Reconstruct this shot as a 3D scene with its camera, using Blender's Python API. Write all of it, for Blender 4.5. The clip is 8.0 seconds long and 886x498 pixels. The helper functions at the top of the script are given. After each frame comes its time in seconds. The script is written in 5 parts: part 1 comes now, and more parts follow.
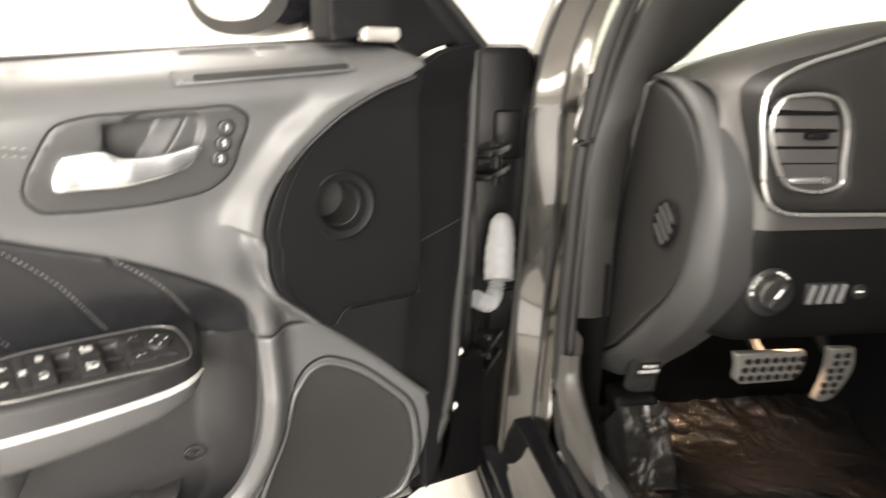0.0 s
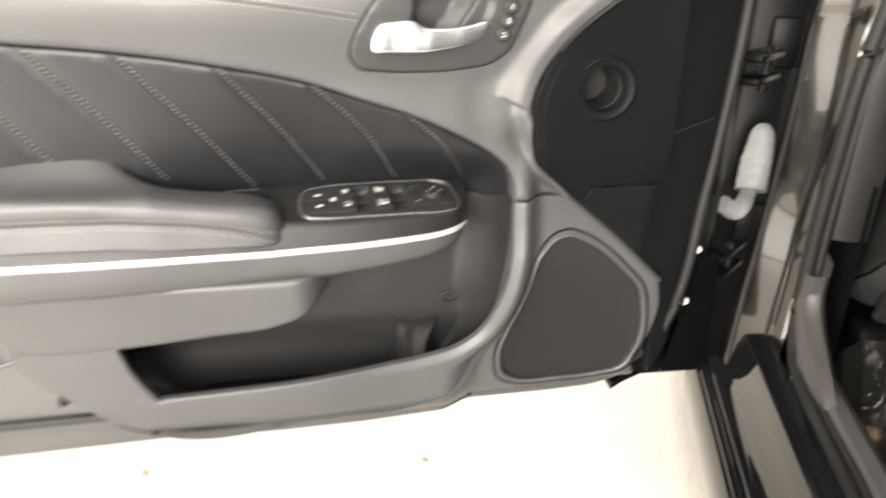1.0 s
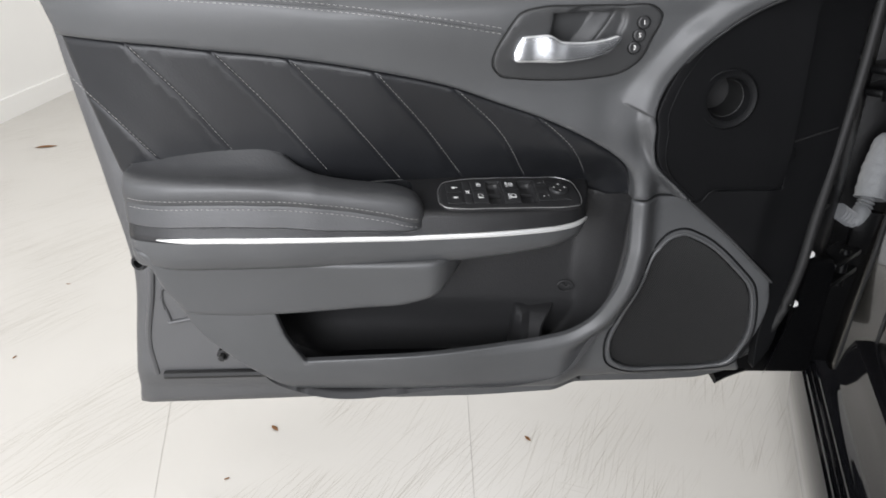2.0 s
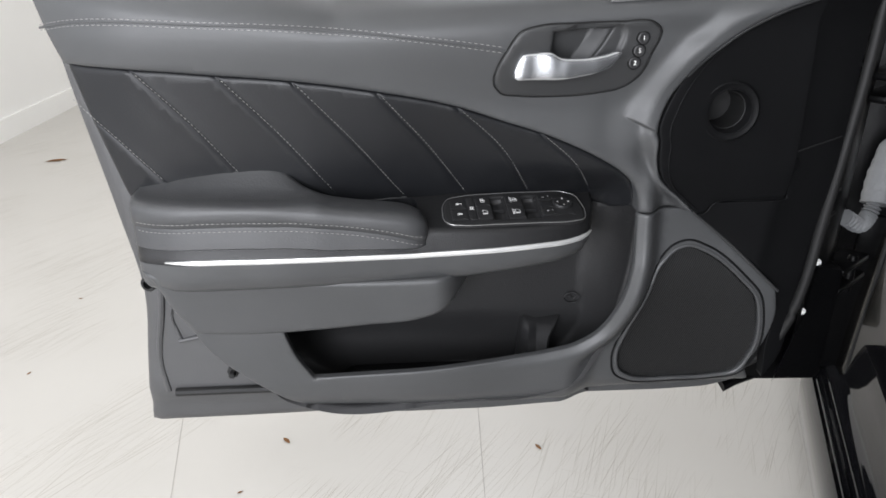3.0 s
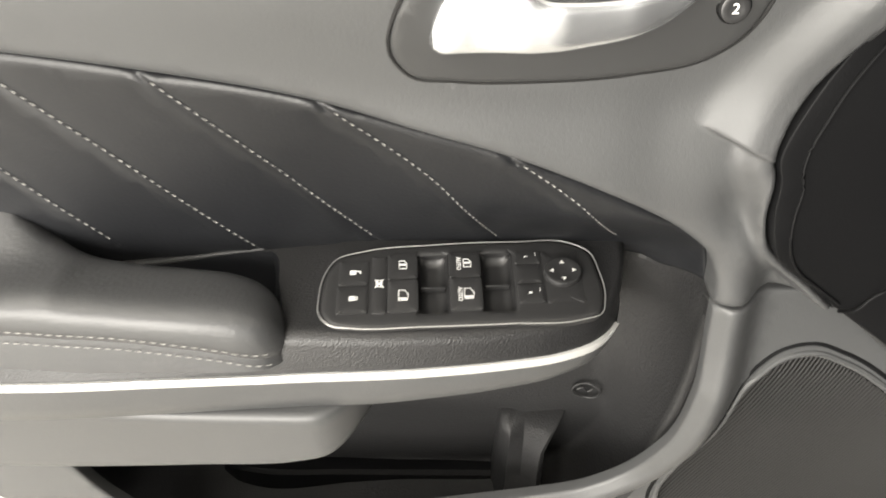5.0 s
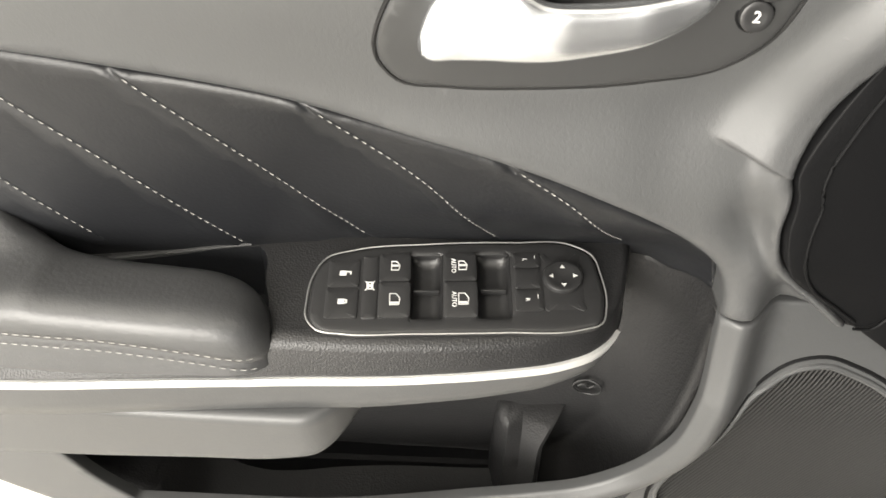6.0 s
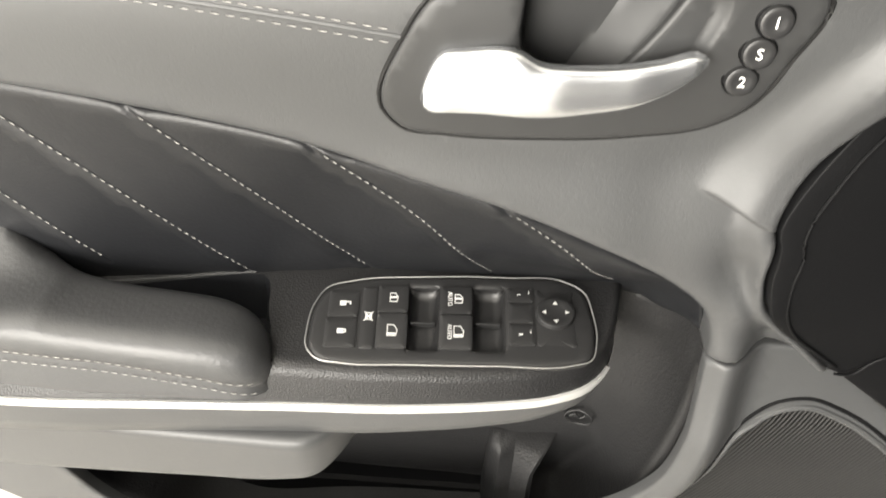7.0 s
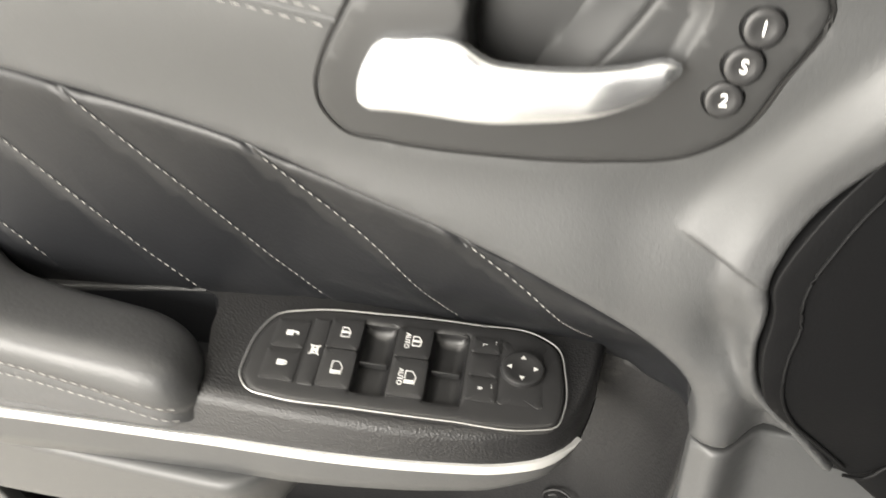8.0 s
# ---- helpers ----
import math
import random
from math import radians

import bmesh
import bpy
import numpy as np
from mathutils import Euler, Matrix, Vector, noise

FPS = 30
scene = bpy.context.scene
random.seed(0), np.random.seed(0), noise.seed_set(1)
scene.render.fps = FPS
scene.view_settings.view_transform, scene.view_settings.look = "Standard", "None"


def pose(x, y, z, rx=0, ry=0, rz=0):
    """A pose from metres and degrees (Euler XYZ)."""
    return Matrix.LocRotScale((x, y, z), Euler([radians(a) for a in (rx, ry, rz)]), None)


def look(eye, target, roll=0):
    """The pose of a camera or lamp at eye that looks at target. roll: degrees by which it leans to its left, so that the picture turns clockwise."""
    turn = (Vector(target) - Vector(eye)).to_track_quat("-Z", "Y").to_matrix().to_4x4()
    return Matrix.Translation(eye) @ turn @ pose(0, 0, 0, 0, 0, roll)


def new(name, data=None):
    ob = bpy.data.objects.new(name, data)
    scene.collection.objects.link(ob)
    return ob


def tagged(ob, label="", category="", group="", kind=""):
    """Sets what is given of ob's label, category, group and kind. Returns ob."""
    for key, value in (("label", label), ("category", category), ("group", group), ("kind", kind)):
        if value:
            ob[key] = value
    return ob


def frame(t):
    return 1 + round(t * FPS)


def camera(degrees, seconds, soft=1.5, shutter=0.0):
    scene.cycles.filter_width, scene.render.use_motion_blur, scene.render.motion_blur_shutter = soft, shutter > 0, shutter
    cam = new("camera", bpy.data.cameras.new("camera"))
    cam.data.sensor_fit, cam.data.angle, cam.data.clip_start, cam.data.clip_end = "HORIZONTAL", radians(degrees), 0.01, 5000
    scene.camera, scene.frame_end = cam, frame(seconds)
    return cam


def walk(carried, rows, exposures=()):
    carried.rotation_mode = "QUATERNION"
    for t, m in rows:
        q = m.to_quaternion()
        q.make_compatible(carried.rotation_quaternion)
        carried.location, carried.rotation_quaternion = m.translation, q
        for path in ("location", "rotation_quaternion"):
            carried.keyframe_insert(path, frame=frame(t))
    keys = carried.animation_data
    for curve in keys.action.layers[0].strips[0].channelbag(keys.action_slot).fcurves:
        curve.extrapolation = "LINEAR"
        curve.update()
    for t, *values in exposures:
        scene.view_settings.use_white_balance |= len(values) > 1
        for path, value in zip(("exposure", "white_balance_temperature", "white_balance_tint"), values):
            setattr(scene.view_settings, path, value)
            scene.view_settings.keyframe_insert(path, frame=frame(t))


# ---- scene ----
cam = camera(61.9, 8.0, soft=1.6, shutter=0.5)
PATH = [
    (0, (-0.6660, -0.8070, 1.0580), (0.3240, 0.8460, 0.5220), 1.20),
    (0.2, (-0.6296, -0.8214, 1.0438), (0.1968, 0.9068, 0.4672), 2.52),
    (0.4, (-0.6012, -0.8478, 1.0376), (0.0996, 0.9206, 0.4184), 3.64),
    (0.6, (-0.6112, -0.8610, 1.0274), (0.0176, 0.9258, 0.3810), 3.88),
    (0.8, (-0.6536, -0.8830, 1.0142), (-0.1562, 0.9364, 0.3400), 2.44),
    (1, (-0.7140, -0.9120, 1.0270), (-0.3480, 0.9070, 0.2820), 2.30),
    (1.2, (-0.7246, -0.9656, 1.0308), (-0.4512, 0.8592, 0.2608), 2.54),
    (1.5, (-0.7540, -0.9820, 1.0390), (-0.5530, 0.8530, 0.2690), 2.80),
    (2, (-0.7670, -0.9990, 1.0640), (-0.6600, 0.8380, 0.2810), 2.20),
    (2.2, (-0.7697, -1.0022, 1.0747), (-0.6813, 0.8394, 0.2999), 1.89),
    (3.3, (-0.7563, -0.9888, 1.0873), (-0.6607, 0.8466, 0.2971), 0.21),
    (3.5, (-0.7510, -0.9620, 1.0840), (-0.6430, 0.8590, 0.2650), -0.00),
    (4, (-0.7000, -0.7540, 1.0460), (-0.6340, 1.0170, 0.1190), 0.20),
    (4.5, (-0.6800, -0.5700, 1.0530), (-0.6750, 1.1430, 0.0210), 0.00),
    (4.7, (-0.6359, -0.4989, 1.0522), (-0.6881, 1.1859, -0.0255), -0.45),
    (5.8, (-0.5821, -0.3881, 1.0648), (-0.7299, 1.1891, -0.1575), -0.65),
    (6, (-0.5900, -0.3870, 1.0680), (-0.7370, 1.1760, -0.1720), -0.40),
    (6.5, (-0.5930, -0.3890, 1.0770), (-0.7480, 1.1690, -0.1680), 0.10),
    (7, (-0.5860, -0.3920, 1.0910), (-0.7430, 1.1920, -0.1200), 1.20),
    (7.5, (-0.5790, -0.3850, 1.1000), (-0.7390, 1.2430, -0.0510), 3.10),
    (8, (-0.5290, -0.3540, 1.0420), (-0.8540, 1.3150, -0.0110), 3.90),
]
EXPOSURES = [(0, 1.5, 7000, 12), (1.0, 1.4, 7000, 12), (1.3, 1.1, 6950, 12), (1.6, 0.55, 6800, 12), (2.0, 0.1, 6050, 12), (3.6, 0.0, 6000, 12), (4.0, 0.2, 6150, 12), (4.5, 0.95, 6750, 10), (5.0, 1.15, 6850, 9), (7.0, 1.2, 6850, 9), (8.0, 1.25, 6850, 9)]
walk(cam, [(t, look(eye, target, roll)) for t, eye, target, roll in PATH], EXPOSURES)

# ---- light: a white, evenly lit hall ----
world = bpy.data.worlds.new("hall_air")
scene.world = world
world.use_nodes = True
world.node_tree.nodes["Background"].inputs[0].default_value = (0.9, 0.95, 1.0, 1)
world.node_tree.nodes["Background"].inputs[1].default_value = 0.25


def ceiling_lamp(x, y, sx, sy, watts):
    lamp = bpy.data.lights.new("ceiling_lamp_light", "AREA")
    lamp.shape, lamp.size, lamp.size_y, lamp.energy = "RECTANGLE", sx, sy, watts
    lamp.color = (1.0, 0.97, 0.93)
    ob = new("ceiling_lamp_light", lamp)
    ob.matrix_world = pose(x, y, 3.36)
    return ob


LAMPS = [(-2.1, -1.9, 26), (-2.1, 0.6, 28), (-0.3, 2.7, 50), (2.4, 3.0, 25)]
for lx, ly, watts in LAMPS:
    ceiling_lamp(lx, ly, 0.5, 2.0, watts)
# daylight from two assumed openings out of view; the south one is fill
def added_daylight(eye, target, wide, high, watts):
    sky = bpy.data.lights.new("added_daylight", "AREA")
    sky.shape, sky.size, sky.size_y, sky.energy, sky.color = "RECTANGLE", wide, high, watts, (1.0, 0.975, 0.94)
    new("added_daylight", sky).matrix_world = look(eye, target)


added_daylight((-3.0, -1.78, 1.25), (-0.9, -1.0, 0.75), 2.5, 2.4, 45)
# frontal fill lamp, added in an unseen opening behind the camera
added_daylight((-1.9, -3.55, 1.3), (-1.6, 0.0, 1.0), 2.0, 2.4, 210)

# ---- materials ----
def material(name, colour, rough=0.5, metal=0.0, grain=0.0, grain_size=0.002, blotch=0.15, blotch_size=0.15, tint=None, coat=0.0, spec=0.5, voronoi=False, rough_var=0.08, stretch=None):
    """Procedural surface: colour varied at a large scale, roughness with it, relief at a small scale; sizes in metres."""
    m = bpy.data.materials.new(name)
    m.use_nodes = True
    nt = m.node_tree
    nd, ln = nt.nodes, nt.links
    b = nd["Principled BSDF"]
    b.inputs["Roughness"].default_value = rough
    b.inputs["Metallic"].default_value = metal
    b.inputs["Coat Weight"].default_value = coat
    b.inputs["Coat Roughness"].default_value = 0.04
    b.inputs["Specular IOR Level"].default_value = spec
    tc = nd.new("ShaderNodeTexCoord")
    big = nd.new("ShaderNodeTexNoise")
    big.inputs["Scale"].default_value = 1 / blotch_size
    big.inputs["Detail"].default_value = 5
    ln.new(tc.outputs["Object"], big.inputs["Vector"])
    mix = nd.new("ShaderNodeMix")
    mix.data_type = "RGBA"
    second = tint or tuple(c * (1 + blotch * 2) for c in colour)
    mix.inputs[6].default_value = (*[c * (1 - blotch) for c in colour], 1)
    mix.inputs[7].default_value = (*second, 1)
    ln.new(big.outputs["Fac"], mix.inputs[0])
    ln.new(mix.outputs[2], b.inputs["Base Color"])
    mr = nd.new("ShaderNodeMapRange")
    mr.inputs[3].default_value, mr.inputs[4].default_value = max(0.02, rough - rough_var), rough + rough_var
    ln.new(big.outputs["Fac"], mr.inputs[0])
    ln.new(mr.outputs[0], b.inputs["Roughness"])
    if grain:
        if voronoi:
            small = nd.new("ShaderNodeTexVoronoi")
            small.feature = "F1"
            out = small.outputs["Distance"]
        else:
            small = nd.new("ShaderNodeTexNoise")
            small.inputs["Detail"].default_value = 3
            out = small.outputs["Fac"]
        small.inputs["Scale"].default_value = 1 / grain_size
        if stretch:
            small.inputs["Distortion"].default_value = 0.8
            mp = nd.new("ShaderNodeMapping")
            mp.inputs["Scale"].default_value = stretch
            ln.new(tc.outputs["Object"], mp.inputs["Vector"])
            ln.new(mp.outputs[0], small.inputs["Vector"])
        else:
            ln.new(tc.outputs["Object"], small.inputs["Vector"])
        bump = nd.new("ShaderNodeBump")
        bump.inputs["Strength"].default_value = grain
        bump.inputs["Distance"].default_value = grain_size * 0.3
        ln.new(out, bump.inputs["Height"])
        ln.new(bump.outputs["Normal"], b.inputs["Normal"])
    return m


VINYL = material("charcoal_vinyl", (0.0500, 0.0512, 0.0525), 0.46, grain=0.22, grain_size=0.0020, spec=0.5, stretch=(1.0, 1.0, 0.6))
BEZELMAT = material("satin_charcoal_plastic", (0.027, 0.0275, 0.028), 0.48, grain=0.1, grain_size=0.001)
# dark pocket plastic, deepened further with the shade under the flap
POCKETMAT = material("shaded_pocket_plastic", (0.0135, 0.0135, 0.014), 0.5, grain=0.4, grain_size=0.0022, voronoi=True, spec=0.3)
PLASTIC = material("grained_black_plastic", (0.0125, 0.0125, 0.013), 0.40, grain=0.5, grain_size=0.0015, voronoi=True, spec=0.36)
HARD = material("dark_hard_plastic", (0.0054, 0.0055, 0.0059), 0.52, grain=0.25, grain_size=0.0016, spec=0.10)
DASHVINYL = material("dashboard_vinyl", (0.040, 0.0385, 0.0370), 0.44, grain=0.15, grain_size=0.002, spec=0.5)
KNEEMAT = material("black_knee_plastic", (0.005, 0.005, 0.005), 0.55, grain=0.2, grain_size=0.002, spec=0.10)
DASHCAP = material("dash_end_plastic", (0.013, 0.0128, 0.0124), 0.5, grain=0.25, grain_size=0.0016, spec=0.3)
LEATHER = material("black_leather", (0.0088, 0.0093, 0.0106), 0.40, grain=0.22, grain_size=0.003, spec=0.34)
PAD = material("armrest_leather", (0.038, 0.0388, 0.0404), 0.45, spec=0.55, grain=0.3, grain_size=0.0032)
THREAD = material("grey_thread", (0.29, 0.285, 0.272), 0.8, grain=0.3, grain_size=0.0006)
CHROME = material("satin_chrome", (0.62, 0.635, 0.655), 0.24, metal=0.92, blotch=0.03, rough_var=0.03)
STRIP = material("brushed_silver_trim", (0.66, 0.66, 0.65), 0.28, metal=0.85, blotch=0.03, rough_var=0.03)
BUTTON = material("black_button_plastic", (0.0155, 0.0155, 0.016), 0.42, blotch=0.1)
PRINT = material("pale_grey_print", (0.62, 0.62, 0.61), 0.6, blotch=0.03)
WHITE = material("white_print", (0.82, 0.82, 0.80), 0.6, blotch=0.03)
RUBBER = material("black_rubber", (0.012, 0.012, 0.012), 0.55, grain=0.2, grain_size=0.002, spec=0.25)
RINGMETAL = material("thin_chrome", (0.46, 0.46, 0.455), 0.30, metal=0.8, blotch=0.03, rough_var=0.03)
ARMSTRIP = material("satin_silver_trim", (0.70, 0.70, 0.69), 0.36, metal=0.55, blotch=0.03, rough_var=0.03)
GLOSS = material("glossy_black_paint", (0.006, 0.006, 0.007), 0.07, coat=0.7, blotch=0.1, rough_var=0.02, spec=0.05)
# body black dulled and darkened where its gloss would mirror only dark
DULLPAINT = material("dulled_black_paint", (0.0022, 0.0022, 0.0024), 0.38, grain=0.15, grain_size=0.01, spec=0.10, blotch=0.2)
# lighter metallic copy of the body paint, carries the pillar's pale reflection
LITPAINT = material("black_paint_with_sheen", (0.038, 0.0364, 0.033), 0.22, metal=0.9, coat=0.8, blotch=0.15, blotch_size=0.08, grain=0.05, grain_size=0.03)
SHELL = material("grey_primer_paint", (0.055, 0.055, 0.056), 0.5, grain=0.2, grain_size=0.004)
BOOT = material("pale_grey_rubber_boot", (0.105, 0.109, 0.113), 0.6, grain=0.8, grain_size=0.008, tint=(0.23, 0.236, 0.242))
STEEL = material("brushed_steel", (0.40, 0.385, 0.36), 0.40, metal=0.6, blotch=0.06)
CARPET = material("carpet_and_vent_black", (0.005, 0.005, 0.005), 0.95, grain=1.0, grain_size=0.003, spec=0.05)
WALLPAINT = material("white_wall_paint", (0.80, 0.79, 0.76), 0.7, grain=0.1, grain_size=0.01, blotch=0.03, blotch_size=0.8)
# grey for walls out of view, chosen so they throw back less light
GREYWALL = material("bounce_cutting_grey", (0.17, 0.17, 0.165), 0.7, grain=0.1, grain_size=0.01, blotch=0.05, blotch_size=0.8)
MESHRIB = material("speaker_mesh_wire", (0.017, 0.017, 0.0168), 0.5, spec=0.2)
LEAF = material("dry_leaf", (0.26, 0.13, 0.05), 0.8, blotch=0.3, blotch_size=0.01)

# ---- building tools ----
from mathutils.geometry import delaunay_2d_cdt


def ease(a, b, t):
    s = np.clip((np.asarray(t, float) - a) / (b - a), 0, 1)
    return s * s * (3 - 2 * s)


def smooth_line(pts, step, closed=False):
    """A smooth curve through a few control points, sampled about every step metres."""
    p = np.array(pts, float)
    if len(p) == 2:
        n = max(2, int(np.linalg.norm(p[1] - p[0]) / step) + 1)
        return p[0] + (p[1] - p[0]) * np.linspace(0, 1, n)[:, None]
    if closed:
        p = np.vstack([p[-1], p, p[0], p[1]])
    else:
        p = np.vstack([2 * p[0] - p[1], p, 2 * p[-1] - p[-2]])
    out = []
    for i in range(1, len(p) - 2):
        a, b, c, d = p[i - 1:i + 3]
        l0, l1, l2 = (max(1e-6, np.linalg.norm(v)) for v in (b - a, c - b, d - c))
        m1 = ((c - b) / l1 * l0 + (b - a) / l0 * l1) / (l0 + l1) * l1
        m2 = ((d - c) / l2 * l1 + (c - b) / l1 * l2) / (l1 + l2) * l1
        n = max(1, int(round(l1 / step)))
        s = (np.arange(n) / n)[:, None]
        out.append((2 * s**3 - 3 * s**2 + 1) * b + (s**3 - 2 * s**2 + s) * m1 + (3 * s**2 - 2 * s**3) * c + (s**3 - s**2) * m2)
    if not closed:
        out.append(p[-2:-1])
    return np.vstack(out)


def outline(segments, step=0.006):
    """A closed loop from smooth stretches that meet in corners."""
    loop = np.vstack([smooth_line(s, step) for s in segments])
    keep = [0]
    for i in range(1, len(loop)):
        if np.linalg.norm(loop[i] - loop[keep[-1]]) > step * 0.3:
            keep.append(i)
    if np.linalg.norm(loop[keep[-1]] - loop[0]) < step * 0.3:
        keep.pop()
    return loop[keep]


def rounded(cx, cy, w, h, r, step=0.003, skew=0.0):
    pts = []
    for ax, ay, a0 in ((w / 2 - r, h / 2 - r, 0), (-w / 2 + r, h / 2 - r, 90), (-w / 2 + r, -h / 2 + r, 180), (w / 2 - r, -h / 2 + r, 270)):
        for k in range(7):
            a = radians(a0 + 15 * k)
            px, py = ax + r * math.cos(a), ay + r * math.sin(a)
            pts.append((cx + px + skew * py, cy + py))
    return np.array(pts)


def distance(p, line, closed=False):
    """Distances of points p from a polyline."""
    p, q = np.asarray(p, float), np.asarray(line, float)
    a, b = (q, np.roll(q, -1, 0)) if closed else (q[:-1], q[1:])
    d = b - a
    best = np.full(len(p), 1e9)
    for i in range(0, len(p), 2000):
        v = p[i:i + 2000, None] - a[None]
        t = np.clip((v * d).sum(-1) / np.maximum((d * d).sum(-1), 1e-12), 0, 1)
        best[i:i + 2000] = np.sqrt((((v - t[..., None] * d) ** 2).sum(-1)).min(1))
    return best


def inside(p, loop):
    p = np.asarray(p, float)
    x, y = p[:, 0], p[:, 1]
    res = np.zeros(len(p), bool)
    a, b = loop, np.roll(loop, -1, 0)
    for (x0, y0), (x1, y1) in zip(a, b):
        if y0 != y1:
            res ^= ((y0 > y) != (y1 > y)) & (x < (x1 - x0) * (y - y0) / (y1 - y0) + x0)
    return res


def mesh_object(name, verts, faces, mat, parent=None, label="", smooth=True, mats=None, face_mats=None, sharp=0):
    me = bpy.data.meshes.new(name)
    me.from_pydata([tuple(map(float, v)) for v in verts], [], [tuple(map(int, f)) for f in faces])
    me.validate()
    for m in (mats or [mat]):
        me.materials.append(m)
    if smooth:
        me.polygons.foreach_set("use_smooth", [True] * len(me.polygons))
        if sharp:
            me.set_sharp_from_angle(angle=radians(sharp))
    if face_mats is not None:
        me.polygons.foreach_set("material_index", face_mats)
    ob = new(name, me)
    if parent is not None:
        ob.parent = parent
    if label:
        ob["label"] = label
    return ob


def part(name, bm, mat, parent=None, label="", smooth=True):
    """Links a bmesh as one mesh object under a thing or a part."""
    bmesh.ops.recalc_face_normals(bm, faces=bm.faces)
    me = bpy.data.meshes.new(name)
    bm.to_mesh(me)
    bm.free()
    me.materials.append(mat)
    if smooth:
        me.polygons.foreach_set("use_smooth", [True] * len(me.polygons))
        me.set_sharp_from_angle(angle=radians(40))
    ob = new(name, me)
    if parent is not None:
        ob.parent = parent
    if label:
        ob["label"] = label
    return ob


def straight(x, d, z):
    return np.stack([x, d, z], 1)


def panel(name, loop, depth, mat, parent=None, r=0.004, h=0.004, back=0.012, grid=0.009, holes=(), extra=None, place=straight, label="", cap=False, sharp=0):
    """A shaped panel: a loop in the plane of width and height, lifted to a depth at every point, with rounded rims and a
    return of the rim behind. h < 0 makes a bowl whose rim stands forward."""
    loops = [np.asarray(loop, float)] + [np.asarray(k, float) for k in holes]
    pts, edges = [], []
    for lp in loops:
        n0 = len(pts)
        pts += [tuple(v) for v in lp]
        edges += [(n0 + i, n0 + (i + 1) % len(lp)) for i in range(len(lp))]
    nb = len(pts)
    rim = np.vstack(loops)
    lo, hi = loops[0].min(0), loops[0].max(0)
    gx, gy = np.meshgrid(np.arange(lo[0], hi[0], grid), np.arange(lo[1], hi[1], grid))
    gx = gx + (np.arange(gx.shape[0]) % 2)[:, None] * grid * 0.5
    cand = [np.stack([gx.ravel(), gy.ravel()], 1)]
    if r > 0:
        for lp in loops:
            t = np.roll(lp, -1, 0) - np.roll(lp, 1, 0)
            nrm = np.stack([-t[:, 1], t[:, 0]], 1) / np.maximum(1e-9, np.linalg.norm(t, axis=1))[:, None]
            for f in (0.12, 0.4, 1.0):
                cand += [lp + nrm * r * f, lp - nrm * r * f]
    if extra is not None:
        cand.append(np.asarray(extra, float))
    dists = [np.minimum.reduce([distance(c, lp, True) for lp in loops]) for c in cand]
    ok_pts = []
    for n, (c, d) in enumerate(zip(cand, dists)):
        keep = inside(c, loops[0])
        for k in loops[1:]:
            keep &= ~inside(c, k)
        if n == 0:
            keep &= d > max(r * 1.15, grid * 0.35)
            if extra is not None:
                keep &= distance_points(c, np.asarray(extra)) > grid * 0.3
        else:
            f = (0.12, 0.4, 1.0)[((n - 1) // 2) % 3] if (r > 0 and n <= 6 * len(loops)) else 0
            keep &= d > (r * f * 0.93 if f else 0.0006)
        ok_pts.append(c[keep])
    allp = np.vstack([np.array(pts)] + ok_pts)
    vs, es, fs, ov, oe, of = delaunay_2d_cdt([Vector(p) for p in allp], edges, [], 0, 1e-6)
    v2 = np.array([(v.x, v.y) for v in vs])
    tris = np.array([f for f in fs if len(f) == 3])
    cen = v2[tris].mean(1)
    keep = inside(cen, loops[0])
    for k in loops[1:]:
        keep &= ~inside(cen, k)
    tris = tris[keep]
    area = (v2[tris[:, 1], 0] - v2[tris[:, 0], 0]) * (v2[tris[:, 2], 1] - v2[tris[:, 0], 1]) - (v2[tris[:, 2], 0] - v2[tris[:, 0], 0]) * (v2[tris[:, 1], 1] - v2[tris[:, 0], 1])
    tris[area < 0] = tris[area < 0][:, ::-1]
    d = np.minimum.reduce([distance(v2, lp, True) for lp in loops])
    y = depth(v2[:, 0], v2[:, 1])
    if r > 0:
        s = np.clip(1 - d / r, 0, 1)
        y = y + h * (1 - np.sqrt(np.maximum(0, 1 - s * s)))
    verts = list(place(v2[:, 0], y, v2[:, 1]))
    faces = [tuple(t) for t in tris]
    count = {}
    for t in tris:
        for i in range(3):
            a, b = int(t[i]), int(t[(i + 1) % 3])
            count[(a, b)] = 1
    border = [(a, b) for a, b in count if (b, a) not in count]
    ring = {}
    if back:
        ids = sorted({a for e in border for a in e})
        yb = y[ids] + back
        bp = place(v2[ids, 0], yb, v2[ids, 1])
        for i, q in zip(ids, bp):
            ring[i] = len(verts)
            verts.append(q)
        faces += [(a, ring[a], ring[b], b) for a, b in border]
        if cap:
            n0 = len(verts)
            verts += list(place(v2[:, 0], y + back, v2[:, 1]))
            faces += [(n0 + int(c), n0 + int(b), n0 + int(a)) for a, b, c in tris]
    return mesh_object(name, verts, faces, mat, parent, label, sharp=sharp)


def distance_points(p, q):
    best = np.full(len(p), 1e9)
    for i in range(0, len(p), 1000):
        best[i:i + 1000] = np.sqrt(((p[i:i + 1000, None] - q[None]) ** 2).sum(-1)).min(1)
    return best


